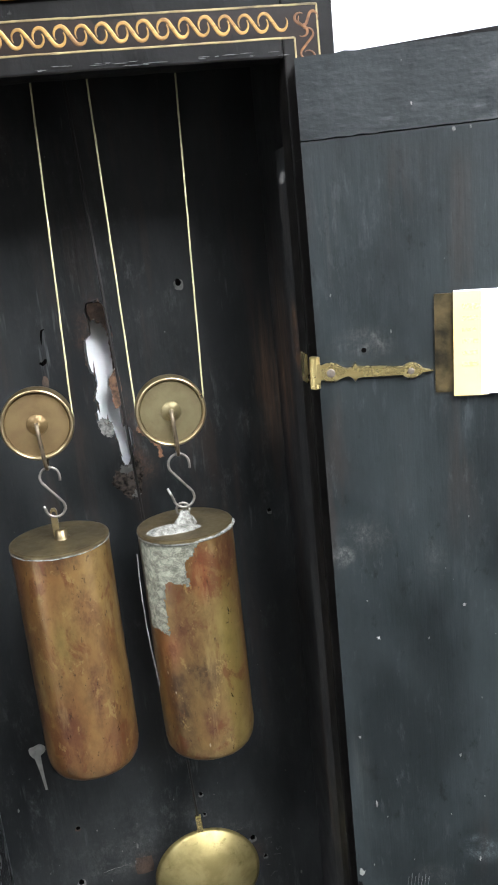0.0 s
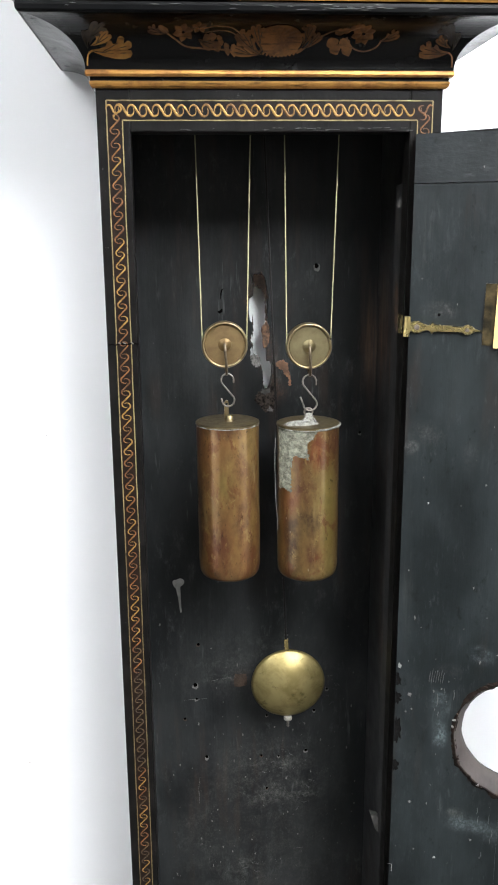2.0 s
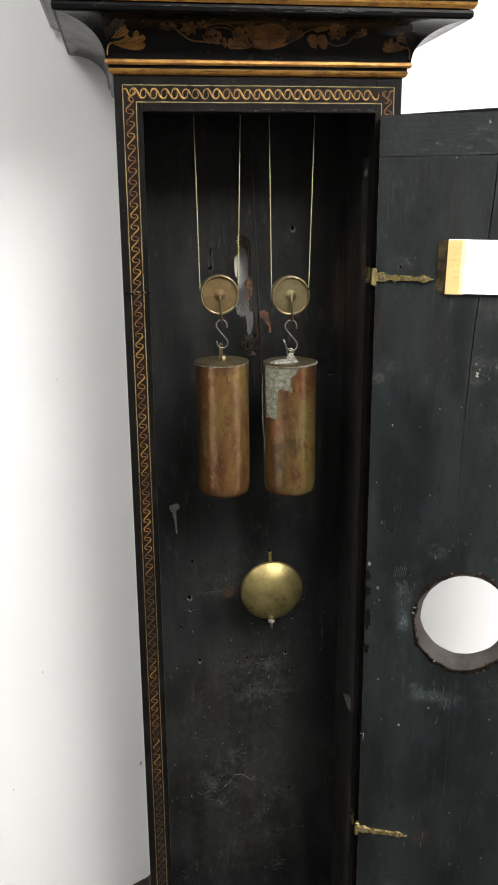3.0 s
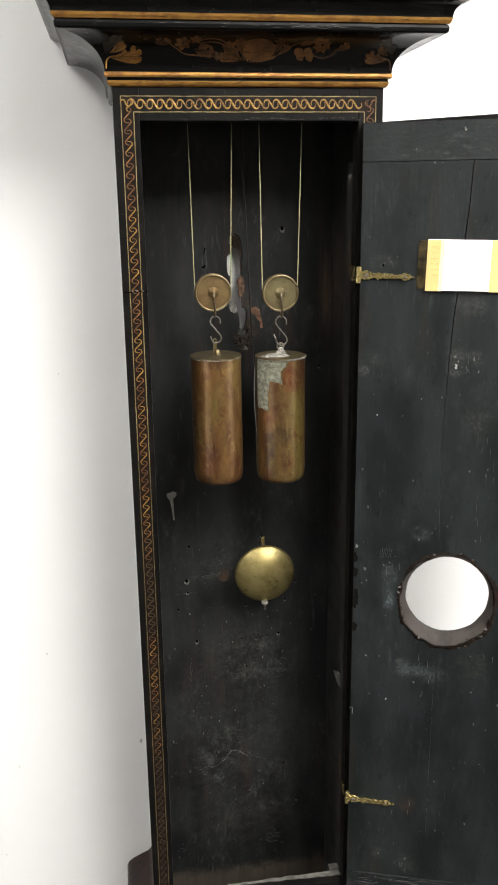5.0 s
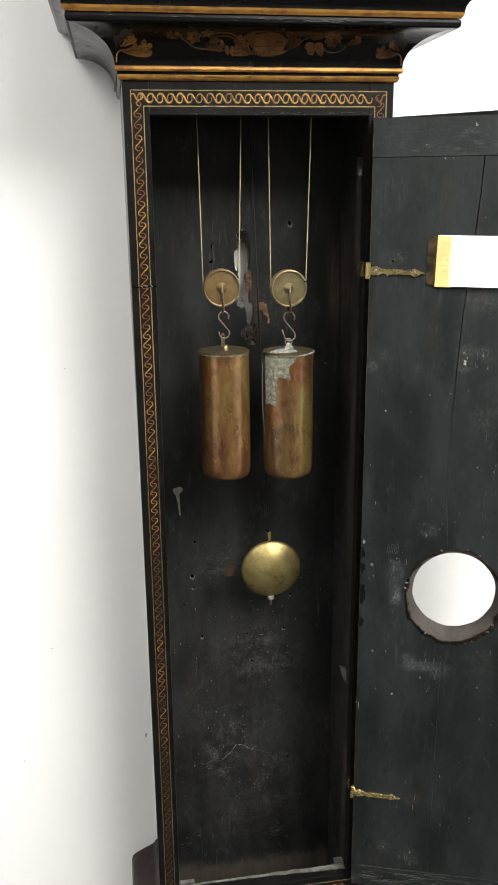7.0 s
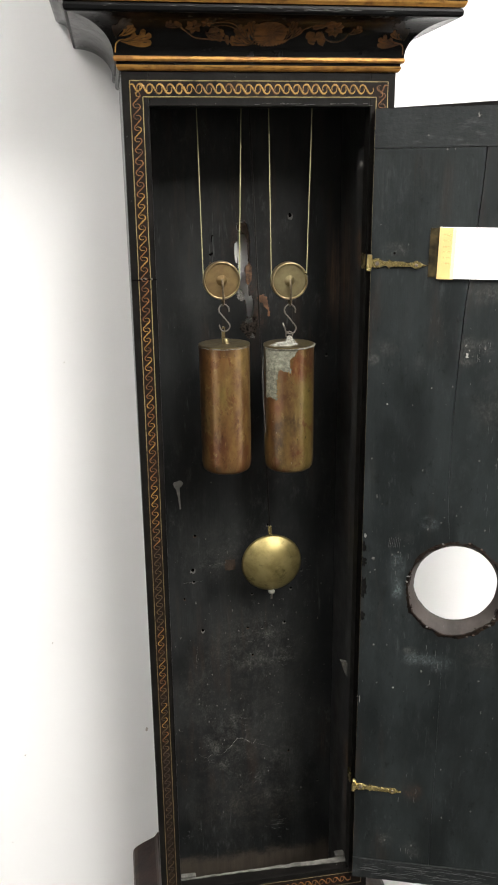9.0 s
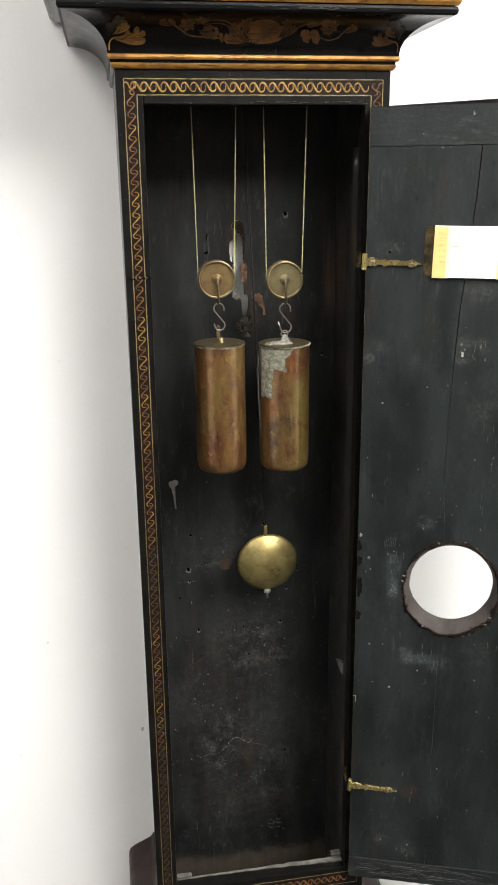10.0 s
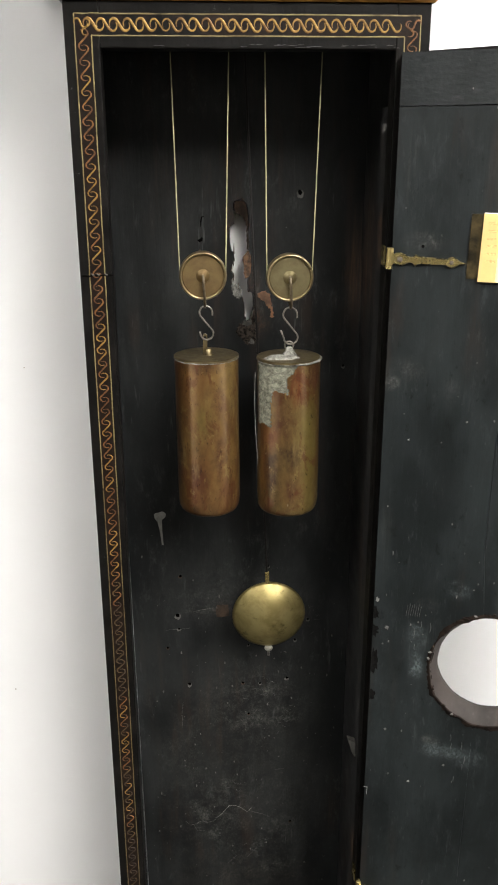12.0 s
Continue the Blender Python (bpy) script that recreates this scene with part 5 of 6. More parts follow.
def door():
    z_top, z_low0, z_low1 = 1.4865, 0.5183, 0.5183
    crack = [(0.1292, z_top), (0.1275, 1.445), (0.1244, 1.404), (0.1218, 1.37), (0.1197, 1.344), (0.1168, 1.317), (0.1135, 1.25), (0.1112, 1.18), (0.1110, 1.09), (HOLE_U - 0.014, 1.00)]
    wide = ring_loop(HOLE_U, HOLE_Z - 0.001, 0.0590, 0.0638, 72, 0.045, 2.0)
    slim = ring_loop(HOLE_U + 0.0012, HOLE_Z + 0.0020, 0.0520, 0.0530, 72, 0.012, 4.0)
    bore = ring_loop(HOLE_U + 0.0012, HOLE_Z + 0.0020, 0.0536, 0.0546, 72, 0.012, 4.0)
    # outer face board, seen only through its hole and along its edges
    skin = [(D0, DZ0 + 0.003), (D1, DZ0 + 0.003), (D1, DZ1 + 0.0105), (D0, DZ1 + 0.001)]
    main = part("door", in_door(slab(skin, DOOR_T - 0.004, DOOR_T, [bore])), M_BLACK, clock, "black painted trunk door standing open, with a round lenticle hole")

    def zlow(u):
        return z_low0 + (z_low1 - z_low0) * (u - D0) / (D1 - D0)

    def near(loop, u, z):
        return min(range(len(loop)), key=lambda i: (loop[i][0] - u) ** 2 + (loop[i][1] - z) ** 2)
    top_i, low_i = near(wide, HOLE_U - 0.014, HOLE_Z + 0.068), near(wide, HOLE_U - 0.012, HOLE_Z - 0.07)
    n = len(wide)
    left_arc = [(top_i + k) % n for k in range((low_i - top_i) % n + 1)]
    right_arc = [(low_i + k) % n for k in range((top_i - low_i) % n + 1)]
    uc = wide[low_i][0]

    def gap(z):
        return 0.0011 if z > 1.20 else 0.0003
    cr = crack[:-1]
    lft = [(D0, zlow(D0)), (D0, z_top)] + [(u - gap(z) / 2, z) for u, z in cr]
    lo = [(uc - 0.0002, zlow(uc))]
    arc_w, arc_s = [wide[i] for i in left_arc], [slim[i] for i in left_arc]
    y1 = DOOR_T - 0.0042
    part("plank", in_door(slab(lft + arc_w + lo, 0, y1, (), lft + arc_s + lo)), M_DOOR, main)
    rgt = [(D1, z_top), (D1, zlow(D1)), (uc + 0.0002, zlow(uc))]
    arc_w, arc_s = [wide[i] for i in right_arc], [slim[i] for i in right_arc]
    up = [(u + gap(z) / 2, z) for u, z in reversed(cr)]
    part("plank", in_door(slab(rgt + arc_w + up, 0, y1, (), rgt + arc_s + up)), M_DOOR, main)
    # cut edge of the hole: ring between the two loops, raw wood
    bm = bmesh.new()
    rows = []
    for f, y in ((0.0, -0.0007), (0.25, 0.0021), (0.6, 0.0062), (1.0, y1 - 0.0007), (1.0, DOOR_T - 0.0005)):
        rows.append([bm.verts.new((a + (c - a) * f - 0.0006 * (1 - f) * (a - HOLE_U) / 0.06, y, b + (d - b) * f - 0.0006 * (1 - f) * (b - HOLE_Z) / 0.06)) for (a, b), (c, d) in zip(wide, slim)])
    for p, q in zip(rows, rows[1:]):
        for i in range(n):
            j = (i + 1) % n
            bm.faces.new((p[i], p[j], q[j], q[i]))
    rag = bmesh.new()
    rings = [[], [], []]
    for i in range(216):
        a = 2 * math.pi * i / 216
        jag = 1.3 * noise.noise(Vector((3.5 * math.cos(a), 3.5 * math.sin(a), 1))) + 0.6 * noise.noise(Vector((47 * math.cos(a), 47 * math.sin(a), 2)))
        low = max(0.0, -math.sin(a - 0.5))
        (ua, za), (ub, zb) = wide[(i // 3) % n], wide[(i // 3 + 1) % n]
        u, z = ua + (ub - ua) * (i % 3) / 3, za + (zb - za) * (i % 3) / 3
        k = Vector((u - HOLE_U, z - HOLE_Z)).normalized()
        for ring, o, y in zip(rings, (-0.0018 - 0.0010 * jag, 0.0002, 0.0030 + 0.0030 * low + 0.0034 * jag), (0.0010, -0.0016, -0.0003)):
            ring.append(rag.verts.new((u + k.x * o, y, z + k.y * o)))
    for p, q in zip(rings, rings[1:]):
        for i in range(216):
            rag.faces.new((p[i], p[(i + 1) % 216], q[(i + 1) % 216], q[i]))
    part("torn_edge", in_door(rag), M_RAGGED, main, "dark splintered edge")
    chip = random.Random(31)
    for k in range(34):
        a = radians(chip.choice((chip.uniform(-70, -10), chip.uniform(55, 125), chip.uniform(-160, -20), chip.uniform(0, 360))))
        u, z, r = HOLE_U + (0.0590 + chip.uniform(-0.001, 0.005)) * math.cos(a), HOLE_Z - 0.001 + (0.0640 + chip.uniform(-0.001, 0.005)) * math.sin(a), chip.uniform(0.0006, 0.0022)
        fleck = slab(torn([(u + r * math.cos(b) * chip.uniform(0.5, 1.6), z + r * math.sin(b) * chip.uniform(0.4, 1.0)) for b in (0, 1.2, 2.5, 3.6, 5.0)], 0.0008, 3, k), -0.0021, -0.0004)
        part("wood_fleck", in_door(fleck), (M_SPLINTER, M_RAGGED, M_TORN, M_RAGGED, M_DUST)[k % 5], main)
    part("hole_edge", in_door(bm), M_RAW, main, "ragged raw wood edge", True)
    topl = wavy(D0, z_top + 0.0006, D1, z_top + 0.001, 40, 0.0009, 1.0)
    tops = wavy(D1, DZ1 + 0.001, D0, DZ1, 40, 0.0012, 4.0)
    part("clamp", in_door(slab(topl + tops, -0.0006, y1)), M_CLAMP, main, "black cross clamp of the door")
    lowt = wavy(D1, zlow(D1) - 0.0007, D0, zlow(D0) - 0.0007, 40, 0.0007, 7.0)
    lowb = wavy(D0, DZ0 + 0.002, D1, DZ0 + 0.002, 40, 0.0012, 9.0)
    part("clamp", in_door(slab(lowt + lowb, -0.0006, y1)), M_CLAMP, main, "black cross clamp of the door")
    score = random.Random(17)
    bm = bmesh.new()
    for k in range(70):
        u, z, l = score.uniform(D0 + 0.004, D1 - 0.04), score.uniform(DZ0 + 0.006, zlow(0.1) - 0.004), score.uniform(0.006, 0.034)
        bow = score.uniform(-0.0025, 0.0015)
        ribbon([(u + l * f / 8, z + bow * f / 8 + 0.0005 * noise.noise(Vector((u * 90 + f, z * 90, 1)))) for f in range(9)], lambda t: 0.0001 + 0.0004 * math.sin(math.pi * t), 0.0003, bm, lambda a, b, l: Vector((a, -0.0008 - l, b)))
    tagged(part("scuff", in_door(bm), M_RUBBED, main, "fine scratches along the grain"), kind="stuff")
    seam = [(D0 + (D1 - D0) * k / 60, zlow(D0 + (D1 - D0) * k / 60) - 0.0012 + 0.0006 * noise.noise(Vector((k * 0.7, 2, 5)))) for k in range(2, 59)]
    part("worn_seam", in_door(ribbon(seam, lambda t: 0.0004 + 0.0003 * noise.noise(Vector((t * 40, 1, 1))), 0.0003, bmesh.new(), lambda a, b, l: Vector((a, -0.0009 - l, b)))), M_RUBBED, main, "pale worn seam above the clamp")
    hinge("hinge", 1.3636, main)
    hinge("hinge", 0.6429, main)

    # chips
    rnd = random.Random(11)
    marks = ((0.0122, 1.0247, 0.0048), (0.0230, 0.9940, 0.0034), (0.0464, 1.0010, 0.0028), (0.0540, 1.0046, 0.0022), (0.1225, 1.2582, 0.0044), (0.1248, 1.2640, 0.0022), (0.1424, 1.2672, 0.0032), (0.1205, 1.2702, 0.0024), (0.0275, 1.2227, 0.0011), (0.0330, 1.1977, 0.0020),
             (0.0632, 1.1971, 0.0012), (0.1452, 1.1302, 0.0024), (0.1662, 1.1332, 0.0022), (0.0842, 1.2186, 0.0018), (0.1245, 1.2895, 0.0012), (0.1284, 1.2245, 0.0012), (0.1173, 1.3155, 0.0012), (0.1083, 1.0547, 0.0014), (0.1046, 1.0476, 0.0014), (0.1226, 1.0577, 0.0016),
             (0.0256, 0.9782, 0.0018), (0.0475, 0.8933, 0.0013), (0.0276, 0.8699, 0.0026), (0.0553, 0.8067, 0.0022), (0.0335, 0.8124, 0.0020), (0.0905, 0.8349, 0.0026), (0.1648, 0.8265, 0.0028), (0.1680, 0.6191, 0.0030), (0.1409, 0.6004, 0.0011), (0.1489, 0.7079, 0.0012))
    marks += ((0.0903, 0.5499, 0.0030), (0.0529, 0.5545, 0.0022), (0.0665, 1.4994, 0.0013), (0.1184, 1.5188, 0.0034), (0.0872, 1.4848, 0.0020), (0.0957, 1.4847, 0.0014), (0.0187, 1.4059, 0.0012))
    for i, (u, z, r) in enumerate(marks):
        wide_chip = 0.5 + 0.8 * abs(noise.noise(Vector((u * 90, z * 90, 4.0))))
        rough = torn([(u + 0.62 * r * wide_chip * math.cos(a), z + 0.62 * r * math.sin(a)) for a in (2 * math.pi * k / 6 for k in range(6))], 0.55 * r, 4, i)
        bm = bmesh.new()
        bm.faces.new([bm.verts.new((a, -0.0009, b)) for a, b in rough])
        part("paint_chip", in_door(bm), M_CHIP if i in (0, 4, 9, 23) else M_DUST, main)
    for m, count in ((M_DUST, 90),):
        bm = bmesh.new()
        for i in range(count):
            u, z = rnd.uniform(0.012, 0.26), rnd.uniform(0.53, 1.47) if i % 2 else 1.0 + rnd.gauss(0, 0.15)
            if math.hypot(u - HOLE_U, z - HOLE_Z) > 0.075 and 0.53 < z < 1.47:
                k = rnd.choice((0.0004, 0.0005, 0.0006, 0.0011))
                bm.faces.new([bm.verts.new((u + 0.7 * k * a, -0.0006, z + k * b)) for a, b in ring_loop(0, 0, 1, rnd.uniform(0.8, 2), 7, 0.8, i * 1.7)])
        tagged(part("dust", in_door(bm), m, main), kind="stuff")
    bm = bmesh.new()
    for i in range(20):
        u, z, l = rnd.choice((0.158, 0.168, 0.185, 0.20)) + rnd.gauss(0, 0.006), rnd.uniform(1.02, 1.20), rnd.uniform(0.004, 0.016)
        ribbon([(u + rnd.gauss(0, 0.0002), z + l * k / 4) for k in range(5)], lambda t: 0.0001 + 0.0004 * math.sin(math.pi * t), 0.0003, bm, lambda a, b, l: Vector((a, -0.0002 - l, b)))
    tagged(part("scuff", in_door(bm), M_RUBBED, main, "faint worn streaks"), kind="stuff")
    for cu, cz, n in ((0.0535, 0.985, 5), (0.105, 0.8475, 6), (0.0891, 0.641, 5), (0.0930, 0.541, 5), (0.139, 1.262, 5), (0.1966, 0.8819, 4)):
        bm = bmesh.new()
        for i in range(n):
            u, z = cu + rnd.gauss(0, 0.008), cz + rnd.gauss(0, 0.012)
            pts = [(u + rnd.gauss(0, 0.0005), z + 0.0030 * k * rnd.uniform(0.5, 1.2)) for k in range(4)]
            ribbon(pts, lambda t: 0.0002 + 0.0005 * math.sin(math.pi * t), 0.0003, bm, lambda a, b, l: Vector((a, -0.0002 - l, b)))
        tagged(part("scuff", in_door(bm), M_WORN_GLINT, main), kind="stuff")
    bm = bmesh.new()
    for u, z, r in ((0.0349, 1.3744, 0.0014),):
        bm.faces.new([bm.verts.new((u + r * math.cos(a), -0.0003, z + r * math.sin(a))) for a in (2 * math.pi * k / 10 for k in range(10))])
    part("nail_hole", in_door(bm), M_HOLE, main)
    for u, z, ru, rz in ((0.0096, 1.0103, 0.004, 0.008), (0.0101, 0.9887, 0.0045, 0.006), (0.0111, 0.9517, 0.005, 0.014), (0.0101, 0.9105, 0.0045, 0.006)):
        bm = bmesh.new()
        loop = ring_loop(u, z, ru, rz, 30, 0.45, z * 40)
        bm.faces.new([bm.verts.new((max(D0 + 0.0004, a), -0.0004, b)) for a, b in loop])
        part("dark_dent", in_door(bm), M_DENT, main)
    for i in range(7):
        u = 0.0429 + 0.0022 * i
        bm = bmesh.new()
        ribbon([(u, 1.0226 + 0.002 * (i % 2)), (u - 0.001, 1.0166), (u - 0.0015, 1.0106)], 0.0004, 0.0003, bm, lambda a, b, l: Vector((a, -0.0002 - l, b)))
        part("scratch", in_door(bm), M_WORN_GLINT, main)
    bm = bmesh.new()
    for pts in ([(0.0076, 0.7885), (0.0116, 0.7888), (0.0114, 0.7793)],):
        ribbon(pts, 0.0007, 0.0003, bm, lambda a, b, l: Vector((a, -0.0002 - l, b)))
    part("scratch", in_door(bm), M_CHIP, main)
    return main


door()


CARD_M = DOOR_M @ Matrix.Translation((0.083, 0, 1.375)) @ pose(0, 0, 0, 0, 1.2, 0) @ Matrix.Translation((-0.083, 0, -1.375))


def on_card(bm):
    bmesh.ops.transform(bm, matrix=CARD_M, verts=bm.verts)
    return bm


def card():
    """A paper label held with yellowed tape on the door."""
    t = thing("paper_label", DOOR_M @ Vector((0.125, 0, 1.345)), "white paper label with yellowed tape ends stuck on the door", "label")
    u0, u1, z0, z1 = 0.0832, 0.1660, 1.3463, 1.4030

    def sheet(a0, a1, b0, b1, y, thick, rag=0.0):
        n = 14
        bm = bmesh.new()
        rows = []
        for i in range(n + 1):
            f = i / n
            u = a0 + (a1 - a0) * f
            y_here = y - 0.0015 * math.sin(math.pi * min(1, max(0, (u - u0) / (u1 - u0))))
            rows.append([bm.verts.new(p) for p in ((u, y_here, b0 + rag * noise.noise(Vector((i, 1, 2)))), (u, y_here, b1 + rag * noise.noise(Vector((i, 5, 2)))), (u, y_here + thick, b1), (u, y_here + thick, b0))])
        for p, q in zip(rows, rows[1:]):
            for k in range(4):
                bm.faces.new((p[k], p[(k + 1) % 4], q[(k + 1) % 4], q[k]))
        bm.faces.new(rows[0])
        bm.faces.new(rows[-1])
        return on_card(bm)
    part("paper", sheet(u0 + 0.0005, u1, z0 + 0.0005, z1, -0.0030, 0.0025), M_PAPER, t)
    part("tape", sheet(u0, u0 + 0.0145, z0 - 0.0004, z1 - 0.0004, -0.0034, 0.0003, 0.0004), M_TAPE, t, "yellowed tape")
    part("tape", sheet(u1 - 0.0125, u1 + 0.001, z0 - 0.0004, z1, -0.0034, 0.0003, 0.0004), M_TAPE, t, "yellowed tape")
    part("tape", sheet(u0 - 0.0098, u0 - 0.0002, z0 + 0.0015, z1 - 0.0012, -0.0012, 0.0008, 0.0006), M_OLDTAPE, t, "dark brittle old tape")
    part("tape", sheet(u0 + 0.0146, u0 + 0.0185, z0 - 0.0002, z1 - 0.0004, -0.0033, 0.0002, 0.0003), M_FADED, t, "faded tape")
    for i, (l, h) in enumerate(((0.0100, 0.0030), (0.0085, 0.0025), (0.0075, 0.0020), (0.0085, 0.0024), (0.0080, 0.0022), (0.0085, 0.0022))):
        z = 1.3945 - 0.0062 * i
        part("print_bar", sheet(u0 + 0.0045, u0 + 0.0045 + l, z - h / 2, z + h / 2, -0.0038, 0.0002, 0.0003), M_INK, t)
        part("print_bar", sheet(u0 + 0.019, u0 + 0.024 + 0.006 * ((i * 7) % 3), z - h * 0.4, z + h * 0.4, -0.0037, 0.0002, 0.0003), M_FAINT_INK, t)


card()


# ---- weights, pulleys and pendulum ----
def s_hook(x, y, z1, z0, bm, tail=0.0, r=0.0009, wide=0.215):
    """A wire bent to an S; tail: how far its lower end stands up."""
    rt = (z1 - z0) * wide
    pts = [(x + rt * 0.98, y, z1 - rt * 1.5)]
    for i in range(15):
        a = radians(-5 + 215 * i / 14)
        pts.append((x + rt * math.cos(a), y + 0.0006 * math.sin(a), z1 - rt + rt * math.sin(a)))
    for i in range(15):
        a = radians(30 - 205 * i / 14)
        pts.append((x + 0.0006 + rt * math.cos(a), y - 0.0012, z0 + rt + rt * math.sin(a)))
    pts.append((x - rt * (1.0 + tail), y - 0.002, z0 + rt * (1.3 + 2.2 * tail)))
    return tube(pts, r, 10, bm)


def pulley(x, y, z, name_label, metal):
    t = thing("pulley", (x, y, z - 0.035), name_label, "pulley", "clock pulleys")
    R = 0.0226
    part("wheel", lathe([(0.0030, -0.0040), (R * 0.86, -0.0038), (R * 0.89, -0.0030), (R * 0.89, 0.0030), (R * 0.86, 0.0038), (0.003, 0.0040)], (x, y, z), "y", 64), metal, t, "tarnished brass wheel")
    prof = [(R * 0.885, -0.0030), (R * 0.895, -0.0056), (R * 0.925, -0.0064), (R * 0.965, -0.0062), (R, -0.0050), (R * 0.985, -0.0042), (R * 0.91, -0.0006), (R * 0.91, 0.0006), (R * 0.985, 0.0042), (R, 0.0050), (R * 0.965, 0.0062), (R * 0.925, 0.0064), (R * 0.895, 0.0056), (R * 0.885, 0.0030)]
    part("rim", lathe(prof, (x, y, z), "y", 64), M_RIM, t, "brighter turned brass rim", smooth=True)
    part("boss", lathe([(0.0006, -0.0085), (0.0022, -0.0084), (0.0026, -0.0076), (0.0034, -0.0060), (0.0058, -0.0048), (0.0066, -0.0040), (0.0066, -0.003)], (x, y, z), "y", 32), metal, t, "", True)
    pts = [(x, y - 0.0088, z + 0.002), (x + 0.0003, y - 0.0088, z - 0.008), (x + 0.001, y - 0.0085, z - 0.018), (x + 0.0013, y - 0.0072, z - 0.025), (x + 0.0014, y - 0.004, z - 0.0285), (x + 0.0014, y, z - 0.0300), (x + 0.0014, y + 0.004, z - 0.0285), (x + 0.001, y + 0.0078, z - 0.024), (x, y + 0.0078, z)]
    part("stirrup", tube(pts, 0.0013, 10), M_STIRRUP, t, "dull metal stirrup", True)
    return t


def cord(pts):
    bm = bmesh.new()
    fine = []
    for (a, b) in zip(pts, pts[1:]):
        for i in range(24):
            f = i / 24
            fine.append(tuple(a[k] + (b[k] - a[k]) * f for k in range(3)))
    fine.append(pts[-1])
    tube(fine, 0.00050, 8, bm)
    # second strand, laid round the first
    tw = []
    for i, p in enumerate(fine):
        tw.append((p[0] + 0.00026 * math.cos(i * 1.9), p[1] + 0.00026 * math.sin(i * 1.9), p[2]))
    tube(tw, 0.00042, 6, bm)
    ob = part("cord", bm, M_CORD, None)
    return tagged(ob, "pale gut cord hanging from the movement to the pulley", "cord", "weight cords")


def pulley_cords(x, y, z, xl, xr):
    top = 1.62
    R = 0.0218
    k = (top - z) / (1.533 - z)
    a = (x - R + (xl - x + R) * k, y, top)
    b = (x + R + (xr - x - R) * k, y, top)
    cord([a, (x - R, y, z + 0.001)])
    cord([(x + R, y, z + 0.001), b])


def weight(x, y, z0, z1, label, torn):
    t = thing("clock_weight", (x, y, z0), label, "clock weight", "clock weights")
    R = 0.0315
    seg, rows_n = (200, 190) if torn else (96, 60)
    core_prof = [(0.0, z0 + 0.0006), (R * 0.80, z0 + 0.0008), (R * 0.93, z0 + 0.0045), (R - 0.0007, z0 + 0.012), (R - 0.0007, z1 - 0.0012), (0.002, z1 - 0.0012)]
    if torn:
        part("lead_core", lathe(core_prof, (x, y, 0), "z", 64), M_LEAD, t, "grey oxidised lead core", True)
    bm = bmesh.new()
    grid = []
    levels = [(R * 0.55, z0), (R * 0.82, z0 + 0.0004), (R * 0.91, z0 + 0.0022), (R * 0.965, z0 + 0.0055), (R * 0.99, z0 + 0.010)] + [(R, z0 + 0.014 + (z1 - z0 - 0.014) * i / rows_n) for i in range(rows_n + 1)]
    for r, z in levels:
        ring = []
        for i in range(seg):
            a = 2 * math.pi * i / seg
            k = r * (1 + 0.008 * noise.noise(Vector((math.cos(a) * 1.5, math.sin(a) * 1.5, z * 25 + x * 90))) + (0.012 if z < z0 + 0.016 else 0.003) * noise.noise(Vector((math.cos(a) * 5, math.sin(a) * 5, z * 110 + x * 50))))
            ring.append(bm.verts.new((x + k * math.cos(a), y + k * math.sin(a), z)))
        grid.append(ring)
    for p, q in zip(grid, grid[1:]):
        for i in range(seg):
            j = (i + 1) % seg
            a = 2 * math.pi * (i + 0.5) / seg
            zm = (p[i].co.z + q[i].co.z) / 2
            if torn:
                u = ((a + 0.5 * math.pi + math.pi) % (2 * math.pi)) - math.pi   # 0 faces the front
                d = z1 - zm
                n1 = noise.noise(Vector((u * 5, zm * 150, 2.0))) + 0.5 * noise.noise(Vector((u * 16, zm * 480, 5.0)))
                jag = 0.09 * n1
                if d < 0.029 + 0.003 * n1:
                    right = max(0.22 - 24.0 * d, -0.15) + jag
                else:
                    right = -0.66 - 1.6 * (d - 0.029) + jag
                left = -1.36 + 0.06 * n1
                if d < 0.065 + 0.003 * n1 and left < u < right:
                    continue
                if d < 0.0016 + 0.0012 * n1 and right < u < 1.5:
                    continue
            bm.faces.new((p[i], p[j], q[j], q[i]))
    bm.faces.new(grid[0])
    loose = [v for v in bm.verts if not v.link_faces]
    bmesh.ops.delete(bm, geom=loose, context="VERTS")
    if torn:
        strip = [(0.014, 0.0026), (0.030, 0.0034), (0.048, 0.0034), (0.066, 0.0030), (0.082, 0.0022), (0.098, 0.0010), (0.112, 0.0002)]
        part("loose_wire", tube([(x - (R + o) * 0.985, y - 0.17 * R, z1 - d) for d, o in strip], 0.00045, 6), M_DUST, t, "loose pale strip of sheathing")
        crusty = [(0.10 + 1.35 * k / 22) for k in range(23)]
        rime = tube([(x + (R + 0.0003) * math.sin(a), y - (R + 0.0003) * math.cos(a), z1 - 0.0012 + 0.0006 * noise.noise(Vector((a * 9, 2, 3)))) for a in crusty], 0.0013, 8, None, lambda f: 0.45 + 0.75 * f + 0.35 * noise.noise(Vector((f * 14, 6, 1))))
        part("solder_crust", waver(rime, 0.0005, 500), M_SOLDER, t, "white crust along the rim", True)
    part("sheath", bm, M_WEIGHT_OLIVE if torn else M_WEIGHT, t, "brass sheath stained copper red and olive", True)
    part("lid", lathe([(0.003, z1 + 0.0010), (R - 0.001, z1 + 0.0006), (R + 0.0004, z1), (R + 0.0004, z1 - 0.0014), (R - 0.001, z1 - 0.0018)], (x, y, 0), "z", 64), M_LID, t, "dull brass lid")
    bm = bmesh.new()
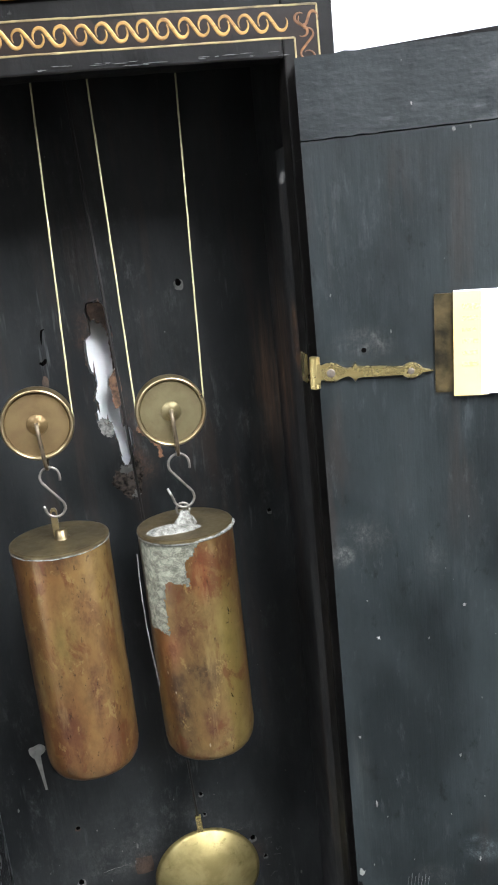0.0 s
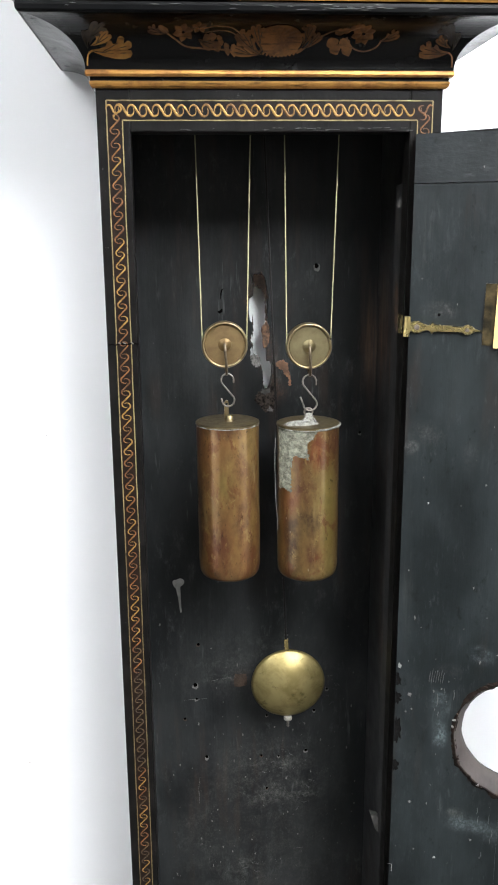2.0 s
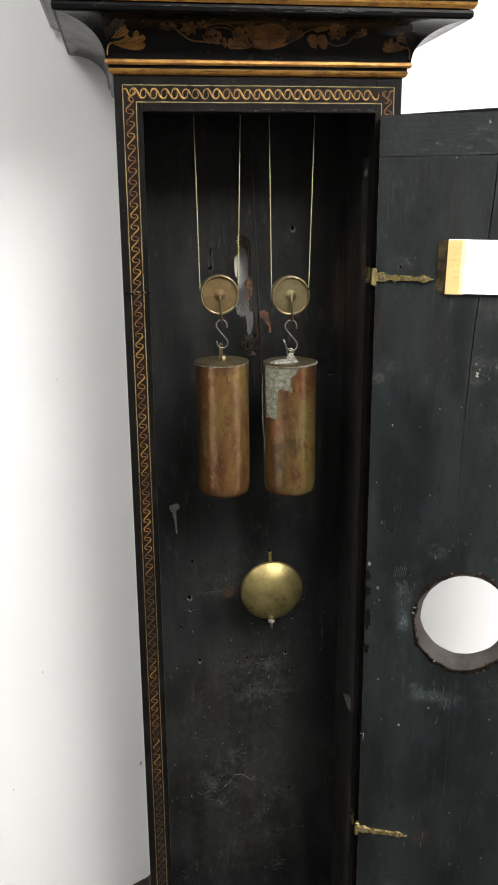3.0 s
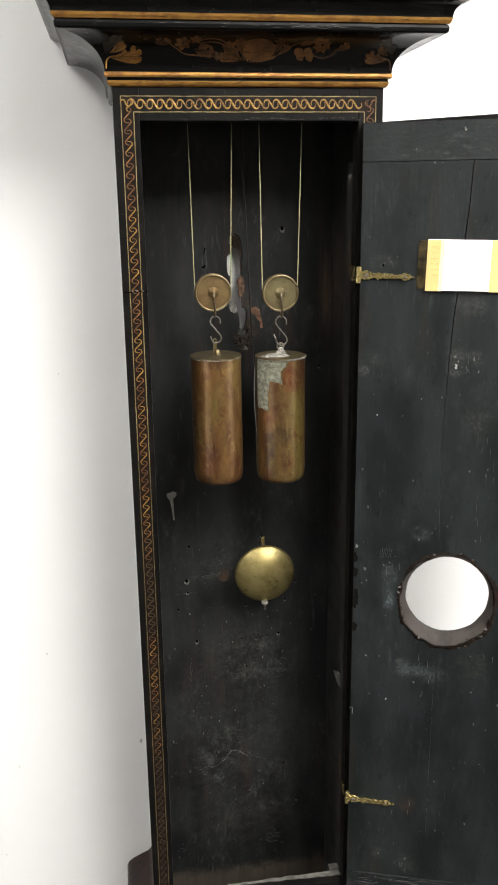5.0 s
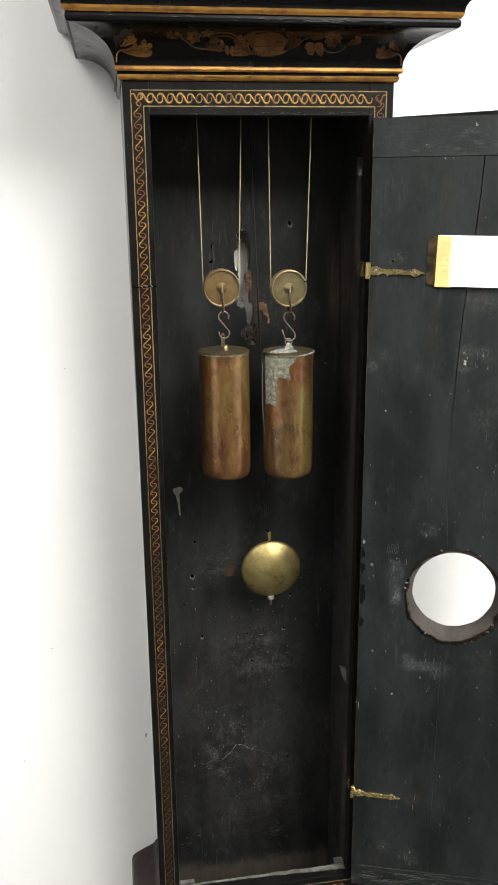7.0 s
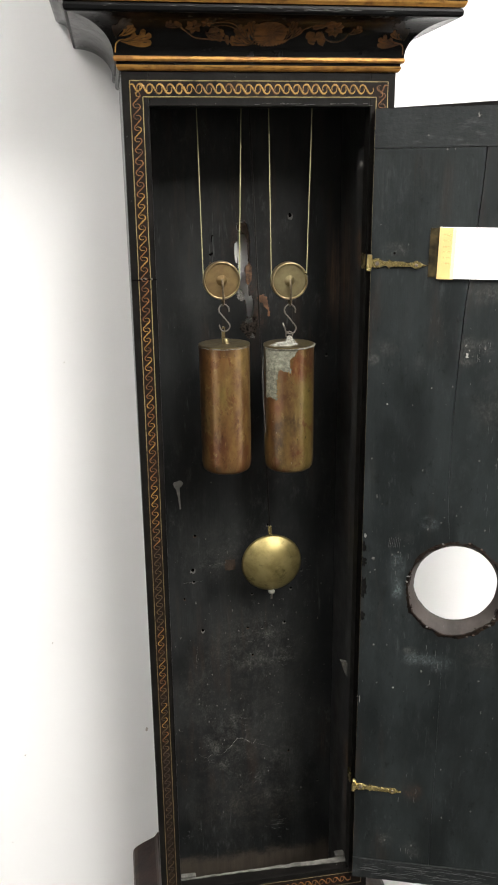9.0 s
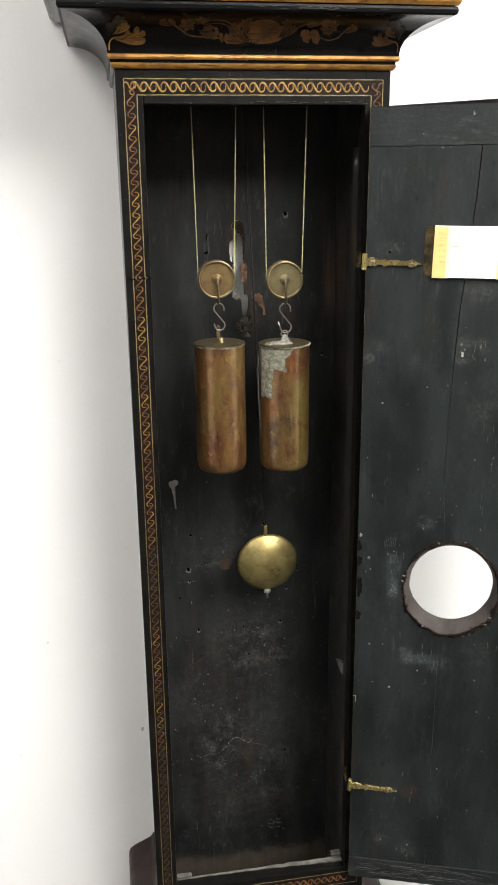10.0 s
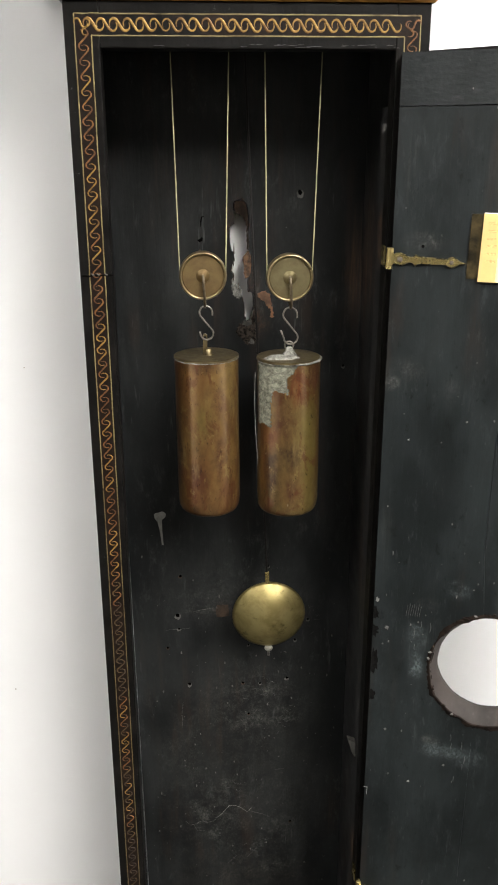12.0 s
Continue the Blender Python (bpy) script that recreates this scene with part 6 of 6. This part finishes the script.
    rim = lambda a: noise.noise(Vector((math.cos(a) * 4, math.sin(a) * 4, x * 50)))
    pts = []
    for i in range(97):
        a = 2 * math.pi * i / 96
        pts.append((x + (R + 0.0001) * math.cos(a), y + (R + 0.0001) * math.sin(a), z1 - 0.0021 + 0.0005 * rim(a)))
    tube(pts, 0.0006, 6, bm, lambda f: 0.7 + 0.5 * rim(2 * math.pi * f))
    part("solder_seam", bm, M_SOLDER, t, "whitish solder seam")
    if torn:
        # crusty solder and a bent eye
        bm = bmesh.new()
        bmesh.ops.create_grid(bm, x_segments=26, y_segments=18, size=1)
        for v in bm.verts:
            px, py = v.co.x, v.co.y
            ang, rad = math.atan2(py, px), math.hypot(px, py)
            h = max(0, 1 - rad ** 2) * (0.0035 + 0.0022 * noise.noise(Vector((px * 3, py * 3, 7))))
            v.co = Vector((x - 0.008 + px * 0.019, y - 0.010 + py * 0.009 * (1 + 0.4 * noise.noise(Vector((px * 2, 3, 1)))), z1 + 0.0004 + h - (0.002 if rad > 1 else 0)))
        part("solder_lump", bm, M_SOLDER, t, "whitish solder lump", True)
        bm = lathe([(0.0075, z1 + 0.0012), (0.0068, z1 + 0.0035), (0.0042, z1 + 0.0065), (0.0030, z1 + 0.0095), (0.0012, z1 + 0.0105)], (x + 0.0005, y - 0.002, 0), "z", 24)
        part("boss", waver(bm, 0.0008, 300), M_SOLDER, t, "crusted metal boss", True)
        part("eye", tube([(x + 0.0042 * math.cos(a), y - 0.002, z1 + 0.0112 + 0.0042 * math.sin(a)) for a in (2 * math.pi * i / 20 for i in range(21))], 0.0009, 8), M_STEEL, t, "", True)
    else:
        part("post", lathe([(0.0056, z1 + 0.0006), (0.0056, z1 + 0.0012), (0.0040, z1 + 0.0014), (0.0038, z1 + 0.0062), (0.0030, z1 + 0.0068)], (x + 0.002, y - 0.002, 0), "z", 24), M_LID, t, "brass post", True)
        bm = slab([(x - 0.0030, z1 + 0.001), (x + 0.0012, z1 + 0.001), (x + 0.0014, z1 + 0.0195), (x + 0.0004, z1 + 0.0212), (x - 0.0018, z1 + 0.0212), (x - 0.0028, z1 + 0.0195)], y - 0.0022, y - 0.0004, [ring_loop(x - 0.0008, z1 + 0.0172, 0.0014, 0.0020, 12)])
        part("eye", bm, M_LID, t, "flat brass eye")
    return t


WY = 0.055
pulley(-0.0415, WY, 1.3415, "tarnished brass pulley wheel holding up the worn copper-coloured weight", M_PULLEY)
pulley(0.0415, WY, 1.3385, "dull brass pulley wheel holding up the weight with torn sheathing", M_PULLEY_PALE)
pulley_cords(-0.0415, WY, 1.3415, -0.0655, -0.0145)
pulley_cords(0.0415, WY, 1.3385, 0.0175, 0.0685)
weight(-0.0400, WY, 1.1015, 1.2645, "cylindrical clock weight in copper-stained brass, hanging on a hook", False)
weight(0.0415, WY, 1.0985, 1.2610, "cylindrical clock weight with torn brass sheathing over grey lead", True)
for x, z1, z0, f in ((-0.0395, 1.3125, 1.2800, 0.0), (0.0425, 1.3095, 1.2735, 0.35)):
    ob = part("s_hook", s_hook(x, WY - 0.001, z1, z0, bmesh.new(), f, 0.00085, 0.19), M_STEEL, None, smooth=True)
    tagged(ob, "bent dull steel hook joining pulley and weight", "hook", "weight hooks")


def pendulum():
    x, y, z, R = 0.0285, 0.112, 0.935, 0.0433
    t = thing("pendulum", (x, y, z - R), "swinging pendulum with a round brass bob on a thin rod", "pendulum")
    prof = []
    n = 20
    for i in range(n + 1):
        u = -1 + 2 * i / n
        prof.append((max(0.0004, R * (1 - abs(u) ** 1.15)), 0.0160 * math.copysign(1 - (1 - abs(u) ** 1.15) ** 2, u)))
    part("bob", lathe(prof, (x, y, z), "y", 72), M_BOB, t, "polished brass bob", True)
    lean = -2.3
    m = Matrix.Translation((x, y, z)) @ pose(0, 0, 0, 0, lean, 0) @ Matrix.Translation((-x, -y, -z))
    part("rod_strap", box(x - 0.0024, x + 0.0024, y - 0.0012, y + 0.0012, z + R - 0.004, z + R + 0.0135, 0.0004, None, m), M_HINGE, t, "flat brass strap")
    part("rod", tube([tuple(m @ Vector((x, y, z + R + 0.01 + (1.62 - z - R - 0.01) * i / 8))) for i in range(9)], 0.0011, 8), M_ROD, t, "thin dark steel rod", True)
    part("rating_nut", lathe([(0.0018, z - R - 0.0050), (0.0046, z - R - 0.0044), (0.0050, z - R - 0.0028), (0.0044, z - R - 0.0008), (0.002, z - R)], (x, y, 0), "z", 20), M_NUT, t, "pale metal rating nut")
    part("thread", lathe([(0.0012, z - R - 0.014), (0.0015, z - R - 0.013), (0.0015, z - R - 0.005), (0.0012, z - R - 0.004)], (x, y, 0), "z", 10), M_STEEL, t)


pendulum()
